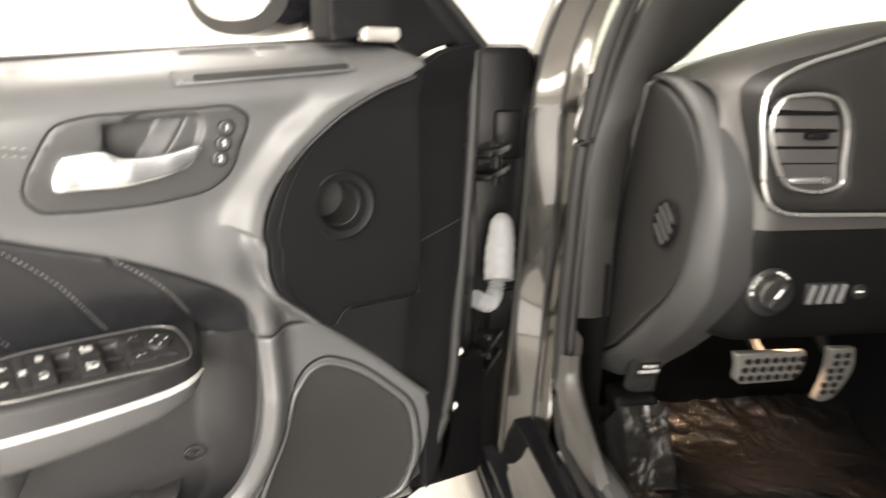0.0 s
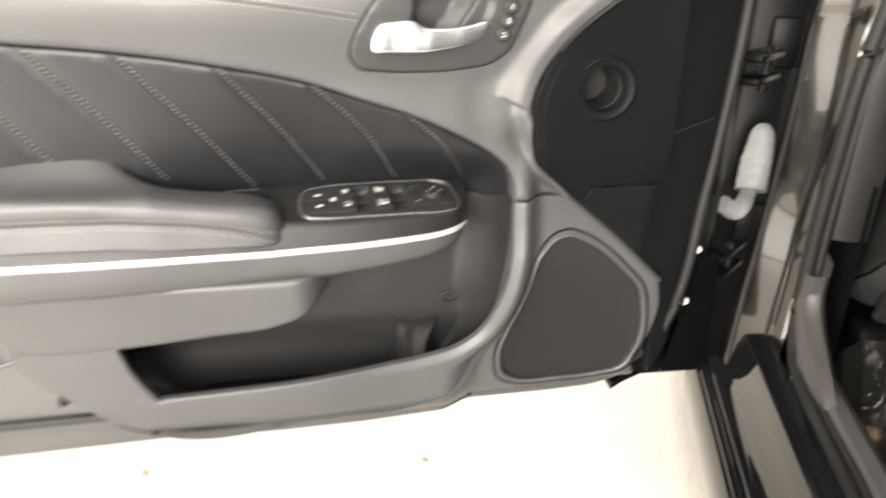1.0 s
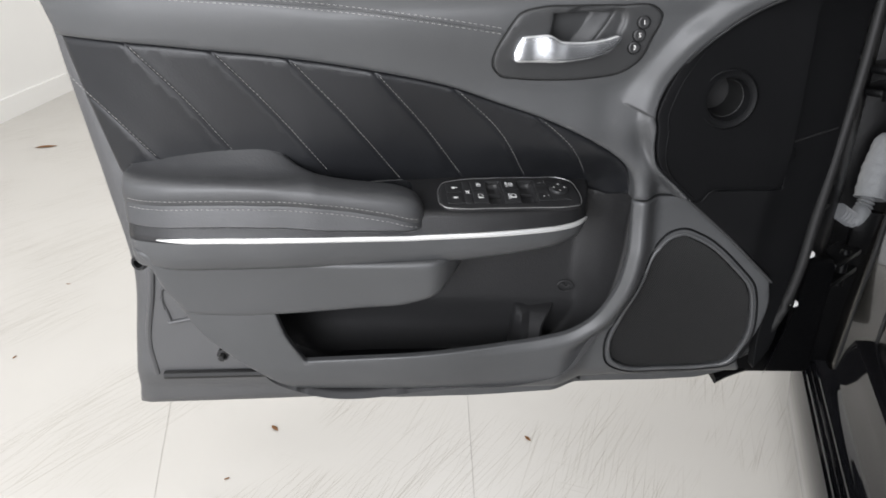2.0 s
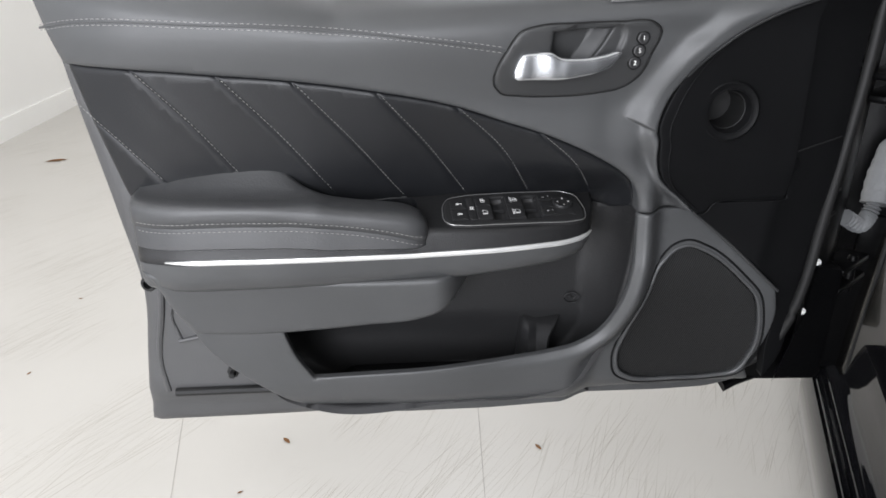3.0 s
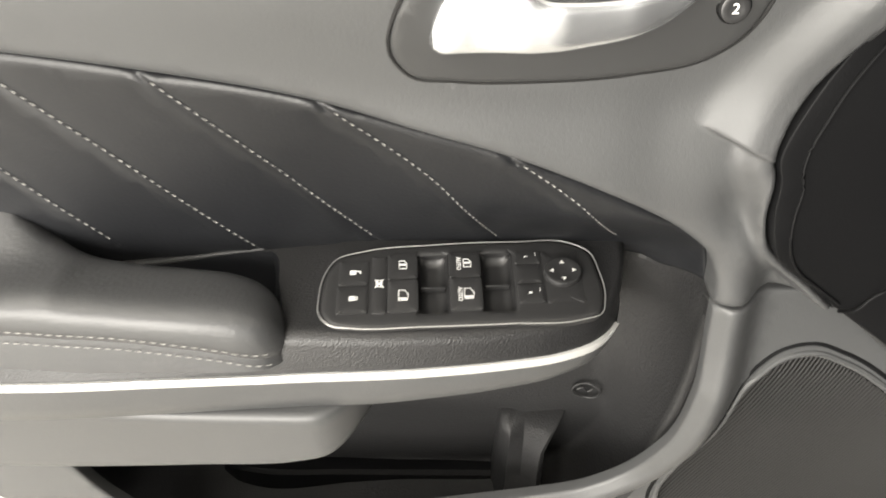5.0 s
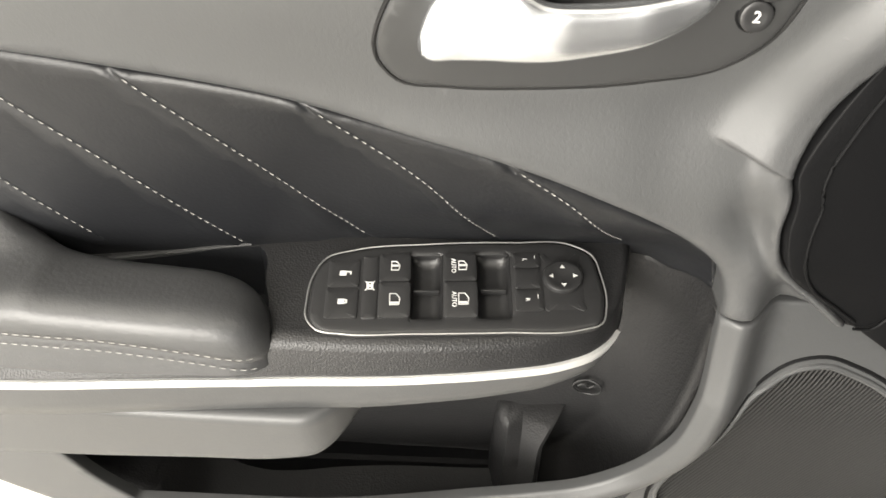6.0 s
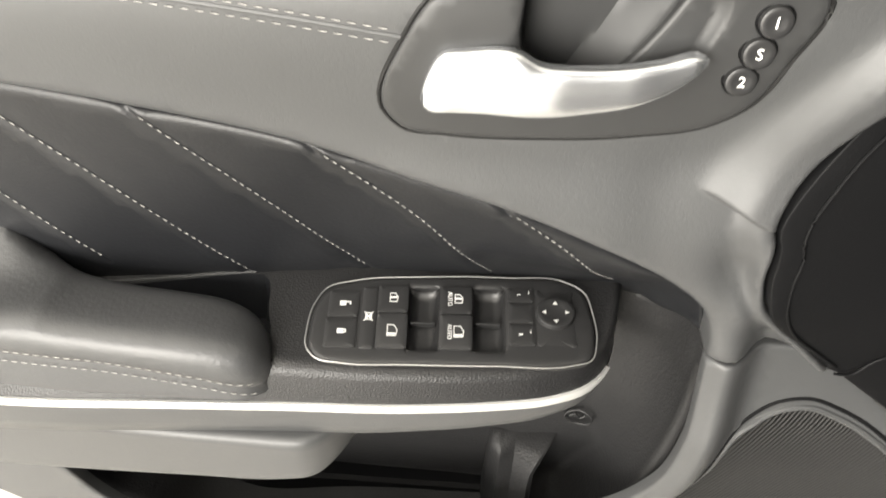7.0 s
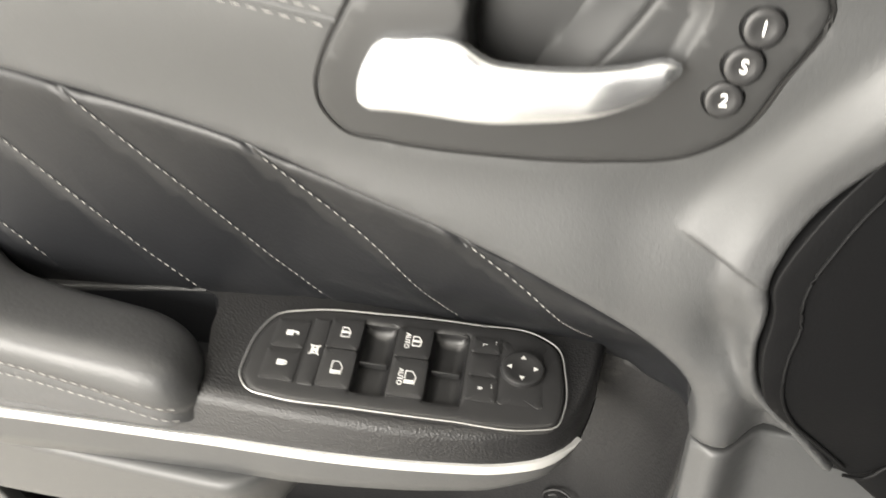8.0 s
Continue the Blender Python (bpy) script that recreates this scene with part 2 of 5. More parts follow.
def loft(name, rows, mat, parent=None, label="", ring=False, ends=True, smooth=True):
    """A skin over rows of points; ring joins each row to itself, ends closes the first and last."""
    rows = [np.asarray(r, float) for r in rows]
    n = len(rows[0])
    bm = bmesh.new()
    vs = [[bm.verts.new(p) for p in r] for r in rows]
    m = n if ring else n - 1
    for a, b in zip(vs[:-1], vs[1:]):
        for i in range(m):
            q = (a[i], a[(i + 1) % n], b[(i + 1) % n], b[i])
            bm.faces.new(q)
    if ends and ring:
        bm.faces.new(vs[0])
        bm.faces.new(vs[-1])
    return part(name, bm, mat, parent, label, smooth)


def tube_rows(path, radius, sides=8, flat=1.0):
    path = np.asarray(path, float)
    rad = np.broadcast_to(np.asarray(radius, float), (len(path),))
    rows = []
    t = np.gradient(path, axis=0)
    up = np.array((0.0, 0.0, 1.0))
    for p, d, r in zip(path, t, rad):
        d = d / max(1e-9, np.linalg.norm(d))
        a = np.cross(d, up)
        if np.linalg.norm(a) < 0.2:
            a = np.cross(d, (0.0, 1.0, 0.0))
        a /= np.linalg.norm(a)
        b = np.cross(a, d)
        rows.append([p + r * (math.cos(k) * a + flat * math.sin(k) * b) for k in np.linspace(0, 2 * math.pi, sides, endpoint=False)])
    return rows


def tube(name, path, radius, mat, parent=None, label="", sides=8, flat=1.0):
    return loft(name, tube_rows(path, radius, sides, flat), mat, parent, label, ring=True)


def box(name, m, size, mat, parent=None, label="", bevel=0.002, seg=2):
    """A rounded block of a size, at the pose m."""
    bm = bmesh.new()
    bmesh.ops.create_cube(bm, size=1.0, matrix=m @ Matrix.Diagonal((*size, 1)))
    if bevel:
        bmesh.ops.bevel(bm, geom=bm.edges[:], offset=min(bevel, min(size) * 0.45), segments=seg, affect="EDGES", profile=0.5)
    return part(name, bm, mat, parent, label)


def turned(name, profile, m, mat, parent=None, label="", sides=32, caps=True):
    """A turned piece: profile of (radius, along) about the z axis of the pose m."""
    rows = []
    for rr, zz in profile:
        rows.append([m @ Vector((max(rr, 1e-5) * math.cos(a), max(rr, 1e-5) * math.sin(a), zz)) for a in np.linspace(0, 2 * math.pi, sides, endpoint=False)])
    return loft(name, rows, mat, parent, label, ring=True, ends=caps)


def carve(ob, cutter):
    """Takes the cutter's volume out of a closed mesh, and removes the cutter."""
    mod = ob.modifiers.new("cut", "BOOLEAN")
    mod.operation, mod.object, mod.solver = "DIFFERENCE", cutter, "EXACT"
    me = bpy.data.meshes.new_from_object(ob.evaluated_get(bpy.context.evaluated_depsgraph_get()))
    ob.modifiers.clear()
    ob.data = me
    me.set_sharp_from_angle(angle=radians(40))
    bpy.data.objects.remove(cutter)
    return ob


def dashes(name, path, mat, parent, length=0.0048, gap=0.0026, radius=0.00055, label=""):
    """A row of stitches along a path on the surface."""
    path = np.asarray(path, float)
    seg = np.r_[0, np.cumsum(np.linalg.norm(np.diff(path, axis=0), axis=1))]
    verts, faces = [], []
    s = 0.001
    while s + length < seg[-1]:
        ends = [np.array([np.interp(q, seg, path[:, k]) for k in range(3)]) for q in (s, s + length * 0.5, s + length)]
        rows = tube_rows(np.array(ends), [radius * 0.55, radius, radius * 0.55], 5)
        n0 = len(verts)
        for r in rows:
            verts += list(r)
        for a in (0, 5):
            faces += [(n0 + a + i, n0 + a + (i + 1) % 5, n0 + a + 5 + (i + 1) % 5, n0 + a + 5 + i) for i in range(5)]
        faces += [tuple(n0 + i for i in range(5)), tuple(n0 + 14 - i for i in range(5))]
        s += length + gap
    return mesh_object(name, verts, faces, mat, parent, label)


def lettering(name, text, size, m, mat, parent, extrude=0.00025, label=""):
    cu = bpy.data.curves.new(name, "FONT")
    cu.body, cu.size, cu.extrude, cu.align_x, cu.align_y = text, size, extrude, "CENTER", "CENTER"
    cu.resolution_u = 3
    tmp = new(name + "_curve", cu)
    me = bpy.data.meshes.new_from_object(tmp.evaluated_get(bpy.context.evaluated_depsgraph_get()))
    bpy.data.objects.remove(tmp)
    me.transform(m)
    me.materials.clear()
    me.materials.append(mat)
    ob = new(name, me)
    ob.parent = parent
    if label:
        ob["label"] = label
    return ob


def thing(name, label, category, m=None, group="", kind=""):
    ob = new(name)
    ob.empty_display_size = 0.1
    if m is not None:
        ob.matrix_world = m
    return tagged(ob, label, category, group, kind)


# ---- the hall ----
def floor_material():
    m = material("scuffed_pale_floor", (0.49, 0.472, 0.435), 0.35, blotch=0.05, blotch_size=0.5, tint=(0.53, 0.512, 0.475), rough_var=0.1)
    nt = m.node_tree
    nd, ln = nt.nodes, nt.links
    b = nd["Principled BSDF"]
    base = b.inputs["Base Color"].links[0].from_socket
    tc = nd.new("ShaderNodeTexCoord")
    last = base
    for angle, scale, lo, hi, strength in ((-58, (2.2, 330, 1), 0.62, 0.67, 0.62), (-70, (2.4, 420, 1), 0.62, 0.67, 0.58), (-52, (2.8, 480, 1), 0.62, 0.67, 0.58), (20, (5, 380, 1), 0.68, 0.72, 0.4)):
        turn = nd.new("ShaderNodeVectorRotate")
        turn.rotation_type = "Z_AXIS"
        turn.inputs["Angle"].default_value = radians(angle)
        mp = nd.new("ShaderNodeMapping")
        mp.inputs["Scale"].default_value = scale
        nz = nd.new("ShaderNodeTexNoise")
        nz.inputs["Scale"].default_value = 1.0
        nz.inputs["Detail"].default_value = 2
        ramp = nd.new("ShaderNodeMapRange")
        ramp.inputs[1].default_value, ramp.inputs[2].default_value = lo, hi
        ramp.inputs[4].default_value = strength
        where = nd.new("ShaderNodeTexNoise")
        where.inputs["Scale"].default_value = 2.3
        near = nd.new("ShaderNodeMapRange")
        near.inputs[1].default_value, near.inputs[2].default_value = 0.44, 0.56
        mul = nd.new("ShaderNodeMath")
        mul.operation = "MULTIPLY"
        mix = nd.new("ShaderNodeMix")
        mix.data_type = "RGBA"
        mix.inputs[7].default_value = (0.27, 0.245, 0.20, 1)
        ln.new(tc.outputs["Object"], turn.inputs["Vector"])
        ln.new(turn.outputs[0], mp.inputs["Vector"])
        ln.new(mp.outputs[0], nz.inputs["Vector"])
        ln.new(tc.outputs["Object"], where.inputs["Vector"])
        ln.new(nz.outputs["Fac"], ramp.inputs[0])
        ln.new(where.outputs["Fac"], near.inputs[0])
        ln.new(ramp.outputs[0], mul.inputs[0])
        ln.new(near.outputs[0], mul.inputs[1])
        ln.new(mul.outputs[0], mix.inputs[0])
        ln.new(last, mix.inputs[6])
        last = mix.outputs[2]
    ln.new(last, b.inputs["Base Color"])
    return m


FLOOR = floor_material()
X0, X1, Y0, Y1, ROOF = -3.05, 4.2, -3.6, 4.6, 3.4


def slab(name, x0, x1, y0, y1, z0, z1, mat, label):
    ob = box(name, pose((x0 + x1) / 2, (y0 + y1) / 2, (z0 + z1) / 2), (x1 - x0, y1 - y0, z1 - z0), mat, None, label, bevel=0)
    return tagged(ob, label, name.split("_")[0], kind="structure")


slab("floor", X0 - 0.2, X1 + 0.2, Y0 - 0.2, Y1 + 0.2, -0.1, 0.0, FLOOR, "pale scuffed floor with fine dark scratches")
JOINT = material("grey_floor_joint", (0.30, 0.285, 0.26), 0.8, blotch=0.3, blotch_size=0.05)
for x0, y0, x1, y1 in ((-1.40, 0.93, -1.20, -0.12), (-0.590, 0.84, -0.628, -0.21)):
    m = pose((x0 + x1) / 2, (y0 + y1) / 2, 0.0, 0, 0, math.degrees(math.atan2(y1 - y0, x1 - x0)))
    tagged(box("floor_joint", m, (math.hypot(x1 - x0, y1 - y0), 0.0016, 0.0012), JOINT, None, bevel=0), "hairline grey joint in the pale floor", "floor joint", kind="structure")
slab("wall_west", X0 - 0.15, X0, -0.5, Y1, 0.0, ROOF, WALLPAINT, "plain white painted wall")
slab("wall_southwest", X0 - 0.15, X0, Y0, -0.5, 2.7, ROOF, WALLPAINT, "white wall over the assumed wide doorway")
slab("wall_northeast", X1, X1 + 0.15, 1.0, Y1, 0.0, ROOF, WALLPAINT, "plain white painted wall")
slab("wall_east", X1, X1 + 0.15, Y0, 1.0, 0.0, ROOF, GREYWALL, "plain wall out of view, greyed to cut bounce light")
slab("wall_north", X0 - 0.15, X1 + 0.15, Y1, Y1 + 0.15, 0.0, ROOF, WALLPAINT, "plain white painted wall")
# this wall stops short to leave the added opening for the fill lamp
slab("wall_south", -0.9, X1 + 0.15, Y0 - 0.15, Y0, 0.0, ROOF, GREYWALL, "plain wall out of view, greyed to cut bounce light")
slab("wall_southdoor", X0 - 0.15, -0.9, Y0 - 0.15, Y0, 2.7, ROOF, GREYWALL, "grey wall over the added south opening, out of view")
slab("ceiling", X0 - 0.15, X1 + 0.15, Y0 - 0.15, Y1 + 0.15, ROOF, ROOF + 0.1, WALLPAINT, "plain white ceiling")
slab("baseboard", X0, X0 + 0.018, -0.5, Y1, 0.0, 0.12, WALLPAINT, "white painted baseboard along the wall")

# ---- the open front door: x runs along it to the hinges, y is its depth, z is up ----
ARC = [(-0.254, 1.022), (-0.297, 1.007), (-0.350, 0.975), (-0.397, 0.929), (-0.416, 0.897), (-0.423, 0.880), (-0.428, 0.864), (-0.4302, 0.850), (-0.4286, 0.8435), (-0.4266, 0.8385), (-0.4252, 0.829), (-0.4245, 0.813), (-0.421, 0.797), (-0.414, 0.779), (-0.400, 0.764), (-0.385, 0.752), (-0.358, 0.727)]
RIDGE = [(-0.360, 0.727), (-0.2823, 0.6623), (-0.2030, 0.5909)]
INSERT_TOP = [(-0.439, 0.724), (-0.4415, 0.746), (-0.449, 0.765), (-0.469, 0.785), (-0.503, 0.806), (-0.540, 0.824), (-0.585, 0.842), (-0.640, 0.859), (-0.701, 0.878), (-0.807, 0.898), (-0.917, 0.912), (-1.016, 0.919), (-1.124, 0.926), (-1.212, 0.929)]
POCKET = [(-0.952, 0.540), (-0.940, 0.500), (-0.915, 0.454), (-0.680, 0.471), (-0.608, 0.478), (-0.548, 0.486), (-0.503, 0.498), (-0.474, 0.518), (-0.449, 0.567), (-0.436, 0.641), (-0.438, 0.722)]
arc_line = smooth_line(ARC, 0.004)
ridge_line = smooth_line(RIDGE, 0.006)
insert_line = smooth_line(INSERT_TOP, 0.006)
pocket_line = np.vstack([smooth_line(POCKET[:3], 0.006), smooth_line(POCKET[2:], 0.006)[1:]])


def belt_z(x):
    return 1.029 + 0.07 * (np.maximum(x, -0.86) + 0.66) + 0.11 * np.maximum(0, -0.86 - x)


def curl(x):
    """The trim turns away towards the latch side."""
    return 2.6 * np.maximum(0, -1.10 - x) ** 2


def lean_y(x):
    """The upper trim draws back a little towards the hinge side."""
    return 0.011 * ease(-0.66, -0.46, x)


def upper_y(x, z):
    y = lean_y(x) * ease(1.02, 0.97, z) * ease(0.815, 0.90, z) - 0.050 + 0.022 * ease(0.975, 0.87, z) + 0.010 * ease(0.86, 0.76, z) + curl(x)
    s = np.clip((z - (belt_z(x) - 0.052)) / 0.052, 0, 1)
    y = y + 0.10 * (1 - np.sqrt(np.maximum(0, 1 - s * s)))
    p = np.stack([x, z], 1)
    d = distance(p, arc_line)
    high = ease(-0.0015, 0.0015, (z - 0.8435) + 0.42 * (x + 0.423))
    foot = 0.042 + 0.009 * ease(0.94, 0.87, z)
    y = y - 0.0125 * high * ease(0, 1, np.clip((foot - d) / (foot - 0.014), 0, 1)) - 0.008 * (1 - high) * ease(0.024, 0.009, d)
    s = np.clip(1 - d / 0.0055, 0, 1)
    y = y + 0.007 * (1 - np.sqrt(np.maximum(0, 1 - s * s)))
    y = y + 0.0015 * np.exp(-((d - 0.068) / 0.020) ** 2) * ease(0.93, 0.87, z) * ease(-0.60, -0.5, x)
    d2 = distance(p, insert_line)
    y = y + (0.004 - 0.005 * np.exp(-((d2 - 0.014) / 0.012) ** 2)) * ease(-0.50, -0.45, x) * ease(0.83, 0.77, z)
    return y + 0.024 * ease(0.017, 0.046, d2) * ease(0.845, 0.780, z) * ease(-0.47, -0.43, x) * ease(0.003, 0.014, d)


SEAMS = [((-1.222, 0.885), (-1.102, 0.765)), ((-1.122, 0.925), (-0.999, 0.776)), ((-1.014, 0.918), (-0.872, 0.748)), ((-0.917, 0.911), (-0.773, 0.737)),
         ((-0.807, 0.897), (-0.683, 0.738)), ((-0.701, 0.877), (-0.591, 0.741)), ((-0.586, 0.841), (-0.501, 0.745))]


def seam_line(a, b, bow=0.0045):
    a, b = np.array(a), np.array(b)
    n = np.array((-(b - a)[1], (b - a)[0]))
    n = n / np.linalg.norm(n)
    return smooth_line([a, (a + b) / 2 + n * bow, b], 0.004)


seam_lines = [seam_line(a, b, bow) for (a, b), bow in zip(SEAMS, (0.0045, 0.0045, 0.0045, 0.0045, 0.0050, 0.0115, 0.0085))]


def insert_y(x, z):
    top = np.interp(x, insert_line[::-1, 0], insert_line[::-1, 1])
    slope = np.interp(x, [-1.2, -1.05, -0.90, -0.83, -0.76, -0.70], [0.15, 0.18, 0.22, 0.28, 0.36, 0.44])
    first = np.interp(x, [-0.80, -0.66, -0.54, -0.50, -0.47, -0.44], [-0.029, -0.024, -0.020, -0.016, -0.012, -0.012])
    foot = np.interp(x, [-0.72, -0.60, -0.50, -0.475, -0.45, -0.44], [0.0, 0.020, 0.038, 0.042, 0.032, 0.022])
    y = first + slope * np.maximum(0, top - z) + 0.9 * curl(x) + foot * ease(0.800, 0.725, z)
    p = np.stack([x, z], 1)
    for s in seam_lines:
        d = distance(p, s - np.array((0.0016, 0.0010)))
        y = y + 0.0024 * np.exp(-(d / 0.0018) ** 2) - 0.0012 * np.exp(-(d / 0.012) ** 2)
    return y


def lower_y(x, z):
    w = ease(-0.78, -0.5, x)
    right = -0.026 + 0.035 * np.clip((0.62 - z) / 0.22, -0.1, 1.1)
    left = -0.034 + 0.016 * (0.56 - z) / 0.1 + 0.3 * np.maximum(0, 0.44 - z) ** 1.2
    y = left * (1 - w) + right * w + curl(x) * 0.7
    d = distance(np.stack([x, z], 1), pocket_line)
    y = y + (0.007 * ease(0.014, 0.0, d) + 0.026 * ease(0.015, 0.045, d) * ease(-0.52, -0.46, x)) * ease(-0.75, -0.5, x) + 0.011 * ease(0.58, 0.70, z) * ease(-0.52, -0.46, x) + 0.006 * np.exp(-(((x + 0.46) / 0.05) ** 2) - ((z - 0.51) / 0.05) ** 2)
    s = np.clip((0.418 + 0.02 * ease(-0.6, -0.2, x) - z) / 0.04, 0, 1)
    return y + 0.028 * (1 - np.sqrt(np.maximum(0, 1 - s * s)))


def flap_y(x, z):
    y = -0.060 + 0.025 * (0.655 - z) / 0.11 + curl(x) * 0.7
    return y + 0.075 * ease(-0.735, -0.655, x) ** 1.5


def cover_y(x, z):
    return -0.026 + 0.012 * ease(0.80, 0.72, z) - 0.016 * ease(0.98, 1.04, z) + (-0.006 + 0.11 * (x + 0.40)) * ease(1.03, 0.88, z)


def front_y(x, z):
    return -0.026 + 0.0118 * ease(1.03, 0.88, z) * ease(-0.14, -0.238, x) + 0.46 * np.maximum(0, x + 0.240) + 0.018 * ease(0.80, 0.60, z) - 0.016 * ease(0.98, 1.04, z)


car = thing("car", "black car with its front door standing open", "car")
# the pressed steel of the door, seen below and behind the trim
shell_loop = outline([[(-1.310, 1.07), (-1.274, 0.85), (-1.240, 0.67), (-1.218, 0.525), (-1.230, 0.40), (-1.246, 0.252)], [(-1.246, 0.252), (-0.95, 0.266), (-0.60, 0.290), (-0.25, 0.335), (-0.10, 0.352)], [(-0.10, 0.352), (-0.10, 1.04)], [(-0.10, 1.04), (-0.30, 1.05), (-0.86, 1.01), (-1.310, 1.07)]], 0.02)
door = panel("door", shell_loop, lambda x, z: 0.132 + 0.016 * ease(0.330, 0.300, z), SHELL, car, r=0.022, h=0.022, back=0.035, grid=0.02, cap=True, label="open front car door with charcoal trim")

# handle opening in the upper trim
BEZEL = [(-0.658, 0.907), (-0.645, 0.957), (-0.631, 0.977), (-0.606, 0.985), (-0.563, 0.988), (-0.503, 0.9905), (-0.463, 0.990), (-0.453, 0.983), (-0.460, 0.949), (-0.469, 0.923), (-0.487, 0.907), (-0.524, 0.898), (-0.581, 0.894), (-0.626, 0.895), (-0.651, 0.899)]
BEZEL = [(x + 0.005, z) for x, z in BEZEL]
bezel_loop = smooth_line(BEZEL, 0.005, closed=True)
centre = bezel_loop.mean(0)
upper_loop = outline([[(-1.262, 1.058), (-0.86, 1.015), (-0.66, 1.031), (-0.305, 1.056), (-0.262, 1.056)], [(-0.262, 1.056), (-0.235, 1.036), (-0.256, 1.024)], ARC, [ARC[-1], INSERT_TOP[0]], INSERT_TOP, [INSERT_TOP[-1], (-1.262, 1.058)]])
step_line = smooth_line([(-0.475, 0.8654), (-0.424, 0.8439)], 0.004)
step_points = np.vstack([step_line + np.array((0.0, k)) for k in (-0.004, -0.0018, -0.0006, 0.0006, 0.0018, 0.004)])
def beside(line, steps, side):
    """Rows of points that run beside a line, to follow its relief."""
    t = np.gradient(line, axis=0)
    n = np.stack([-t[:, 1], t[:, 0]], 1) / np.linalg.norm(t, axis=1)[:, None] * side
    return np.vstack([line + n * k for k in steps])


step_points = np.vstack([step_points, beside(arc_line, (0.0012, 0.0028, 0.0048, 0.0075, 0.0105, 0.0135, 0.017), -1)])
panel("upper_trim", upper_loop, upper_y, VINYL, door, r=0.005, h=0.006, back=0.03, grid=0.007, extra=step_points, holes=[centre + (bezel_loop - centre) * 0.94], label="charcoal soft vinyl upper door trim")

insert_loop = outline([INSERT_TOP, [INSERT_TOP[-1], (-1.205, 0.90), (-1.165, 0.748)], [(-1.165, 0.748), (-1.15, 0.715)], [(-1.15, 0.715), (-0.500, 0.718)], [(-0.500, 0.718), (-0.475, 0.711), (-0.460, 0.708), (-0.450, 0.712), (-0.439, 0.724)]])
extra = []
for s in seam_lines:
    t = np.gradient(s, axis=0)
    n = np.stack([-t[:, 1], t[:, 0]], 1) / np.linalg.norm(t, axis=1)[:, None]
    for k in (-0.006, -0.003, -0.0012, 0, 0.0012, 0.003, 0.006):
        extra.append(s + n * k)
panel("leather_insert", insert_loop, insert_y, LEATHER, door, r=0.007, h=0.007, back=0.02, grid=0.009, extra=np.vstack(extra), label="black leather insert with diagonal seams")
for s in seam_lines:
    off = np.stack([s[:, 0] + 0.0008, insert_y(s[:, 0] + 0.0008, s[:, 1] + 0.0006) - 0.0005, s[:, 1] + 0.0006], 1)
    dashes("stitching", off[2:-1], THREAD, door, length=0.0034, gap=0.0026, radius=0.0005, label="pale grey diagonal stitching")

# double row of stitches along the upper trim
stitch = smooth_line([(-1.235, 0.973), (-1.198, 0.980), (-1.009, 0.982), (-0.817, 0.9735), (-0.652, 0.956), (-0.643, 0.9548)], 0.006)
for dz in (0.0036, -0.0036):
    y = upper_y(stitch[:, 0], stitch[:, 1] + dz)
    dashes("stitching", np.stack([stitch[:, 0], y - 0.0006, stitch[:, 1] + dz], 1), THREAD, door, length=0.0046, gap=0.003, radius=0.0004, label="double row of pale stitching")
y = upper_y(stitch[:, 0], stitch[:, 1])
tube("seam_welt", np.stack([stitch[:, 0], y + 0.0006, stitch[:, 1]], 1), 0.0017, VINYL, door, sides=8)

lower_loop = outline([[(-0.438, 0.722), (-0.360, 0.725)], RIDGE, [(-0.2030, 0.5909), (-0.1920, 0.5470), (-0.1965, 0.4905), (-0.2141, 0.4358), (-0.201, 0.404), (-0.243, 0.381), (-0.306, 0.373), (-0.399, 0.369), (-0.500, 0.366), (-0.679, 0.352), (-0.830, 0.350), (-0.900, 0.368), (-0.994, 0.435), (-1.066, 0.509), (-1.090, 0.556)], [(-1.090, 0.556), (-0.952, 0.545)], POCKET[:3], POCKET[2:]])
GRILLE = [(-0.4253, 0.4319), (-0.4332, 0.4586), (-0.4225, 0.5174), (-0.4049, 0.5800), (-0.3861, 0.6412), (-0.3680, 0.6604), (-0.3478, 0.6660), (-0.3243, 0.6585), (-0.2581, 0.6093), (-0.2306, 0.5797), (-0.2157, 0.5388), (-0.2119, 0.4699), (-0.2300, 0.4296), (-0.2688, 0.4182), (-0.3289, 0.4140), (-0.4017, 0.4166)]
grille_loop = smooth_line(GRILLE, 0.005, closed=True)
gc = grille_loop.mean(0)
panel("lower_trim", lower_loop, lower_y, VINYL, door, r=0.003, h=0.003, back=0.009, grid=0.008, extra=beside(smooth_line(POCKET[3:], 0.006), (0.004, 0.008, 0.012, 0.016, 0.020, 0.025, 0.031, 0.038, 0.046), -1), holes=[gc + (grille_loop - gc) * 0.985], label="charcoal moulded lower door trim")

flap_loop = outline([[(-1.138, 0.652), (-0.912, 0.637), (-0.690, 0.643), (-0.664, 0.645)], [(-0.664, 0.645), (-0.683, 0.615), (-0.715, 0.583), (-0.755, 0.566), (-0.830, 0.556), (-0.923, 0.545), (-1.003, 0.539), (-1.080, 0.541)], [(-1.080, 0.541), (-1.106, 0.587), (-1.129, 0.642), (-1.138, 0.652)]])
panel("armrest_flap", flap_loop, flap_y, VINYL, door, r=0.007, h=0.008, back=0.045, grid=0.008, label="charcoal panel below the armrest")

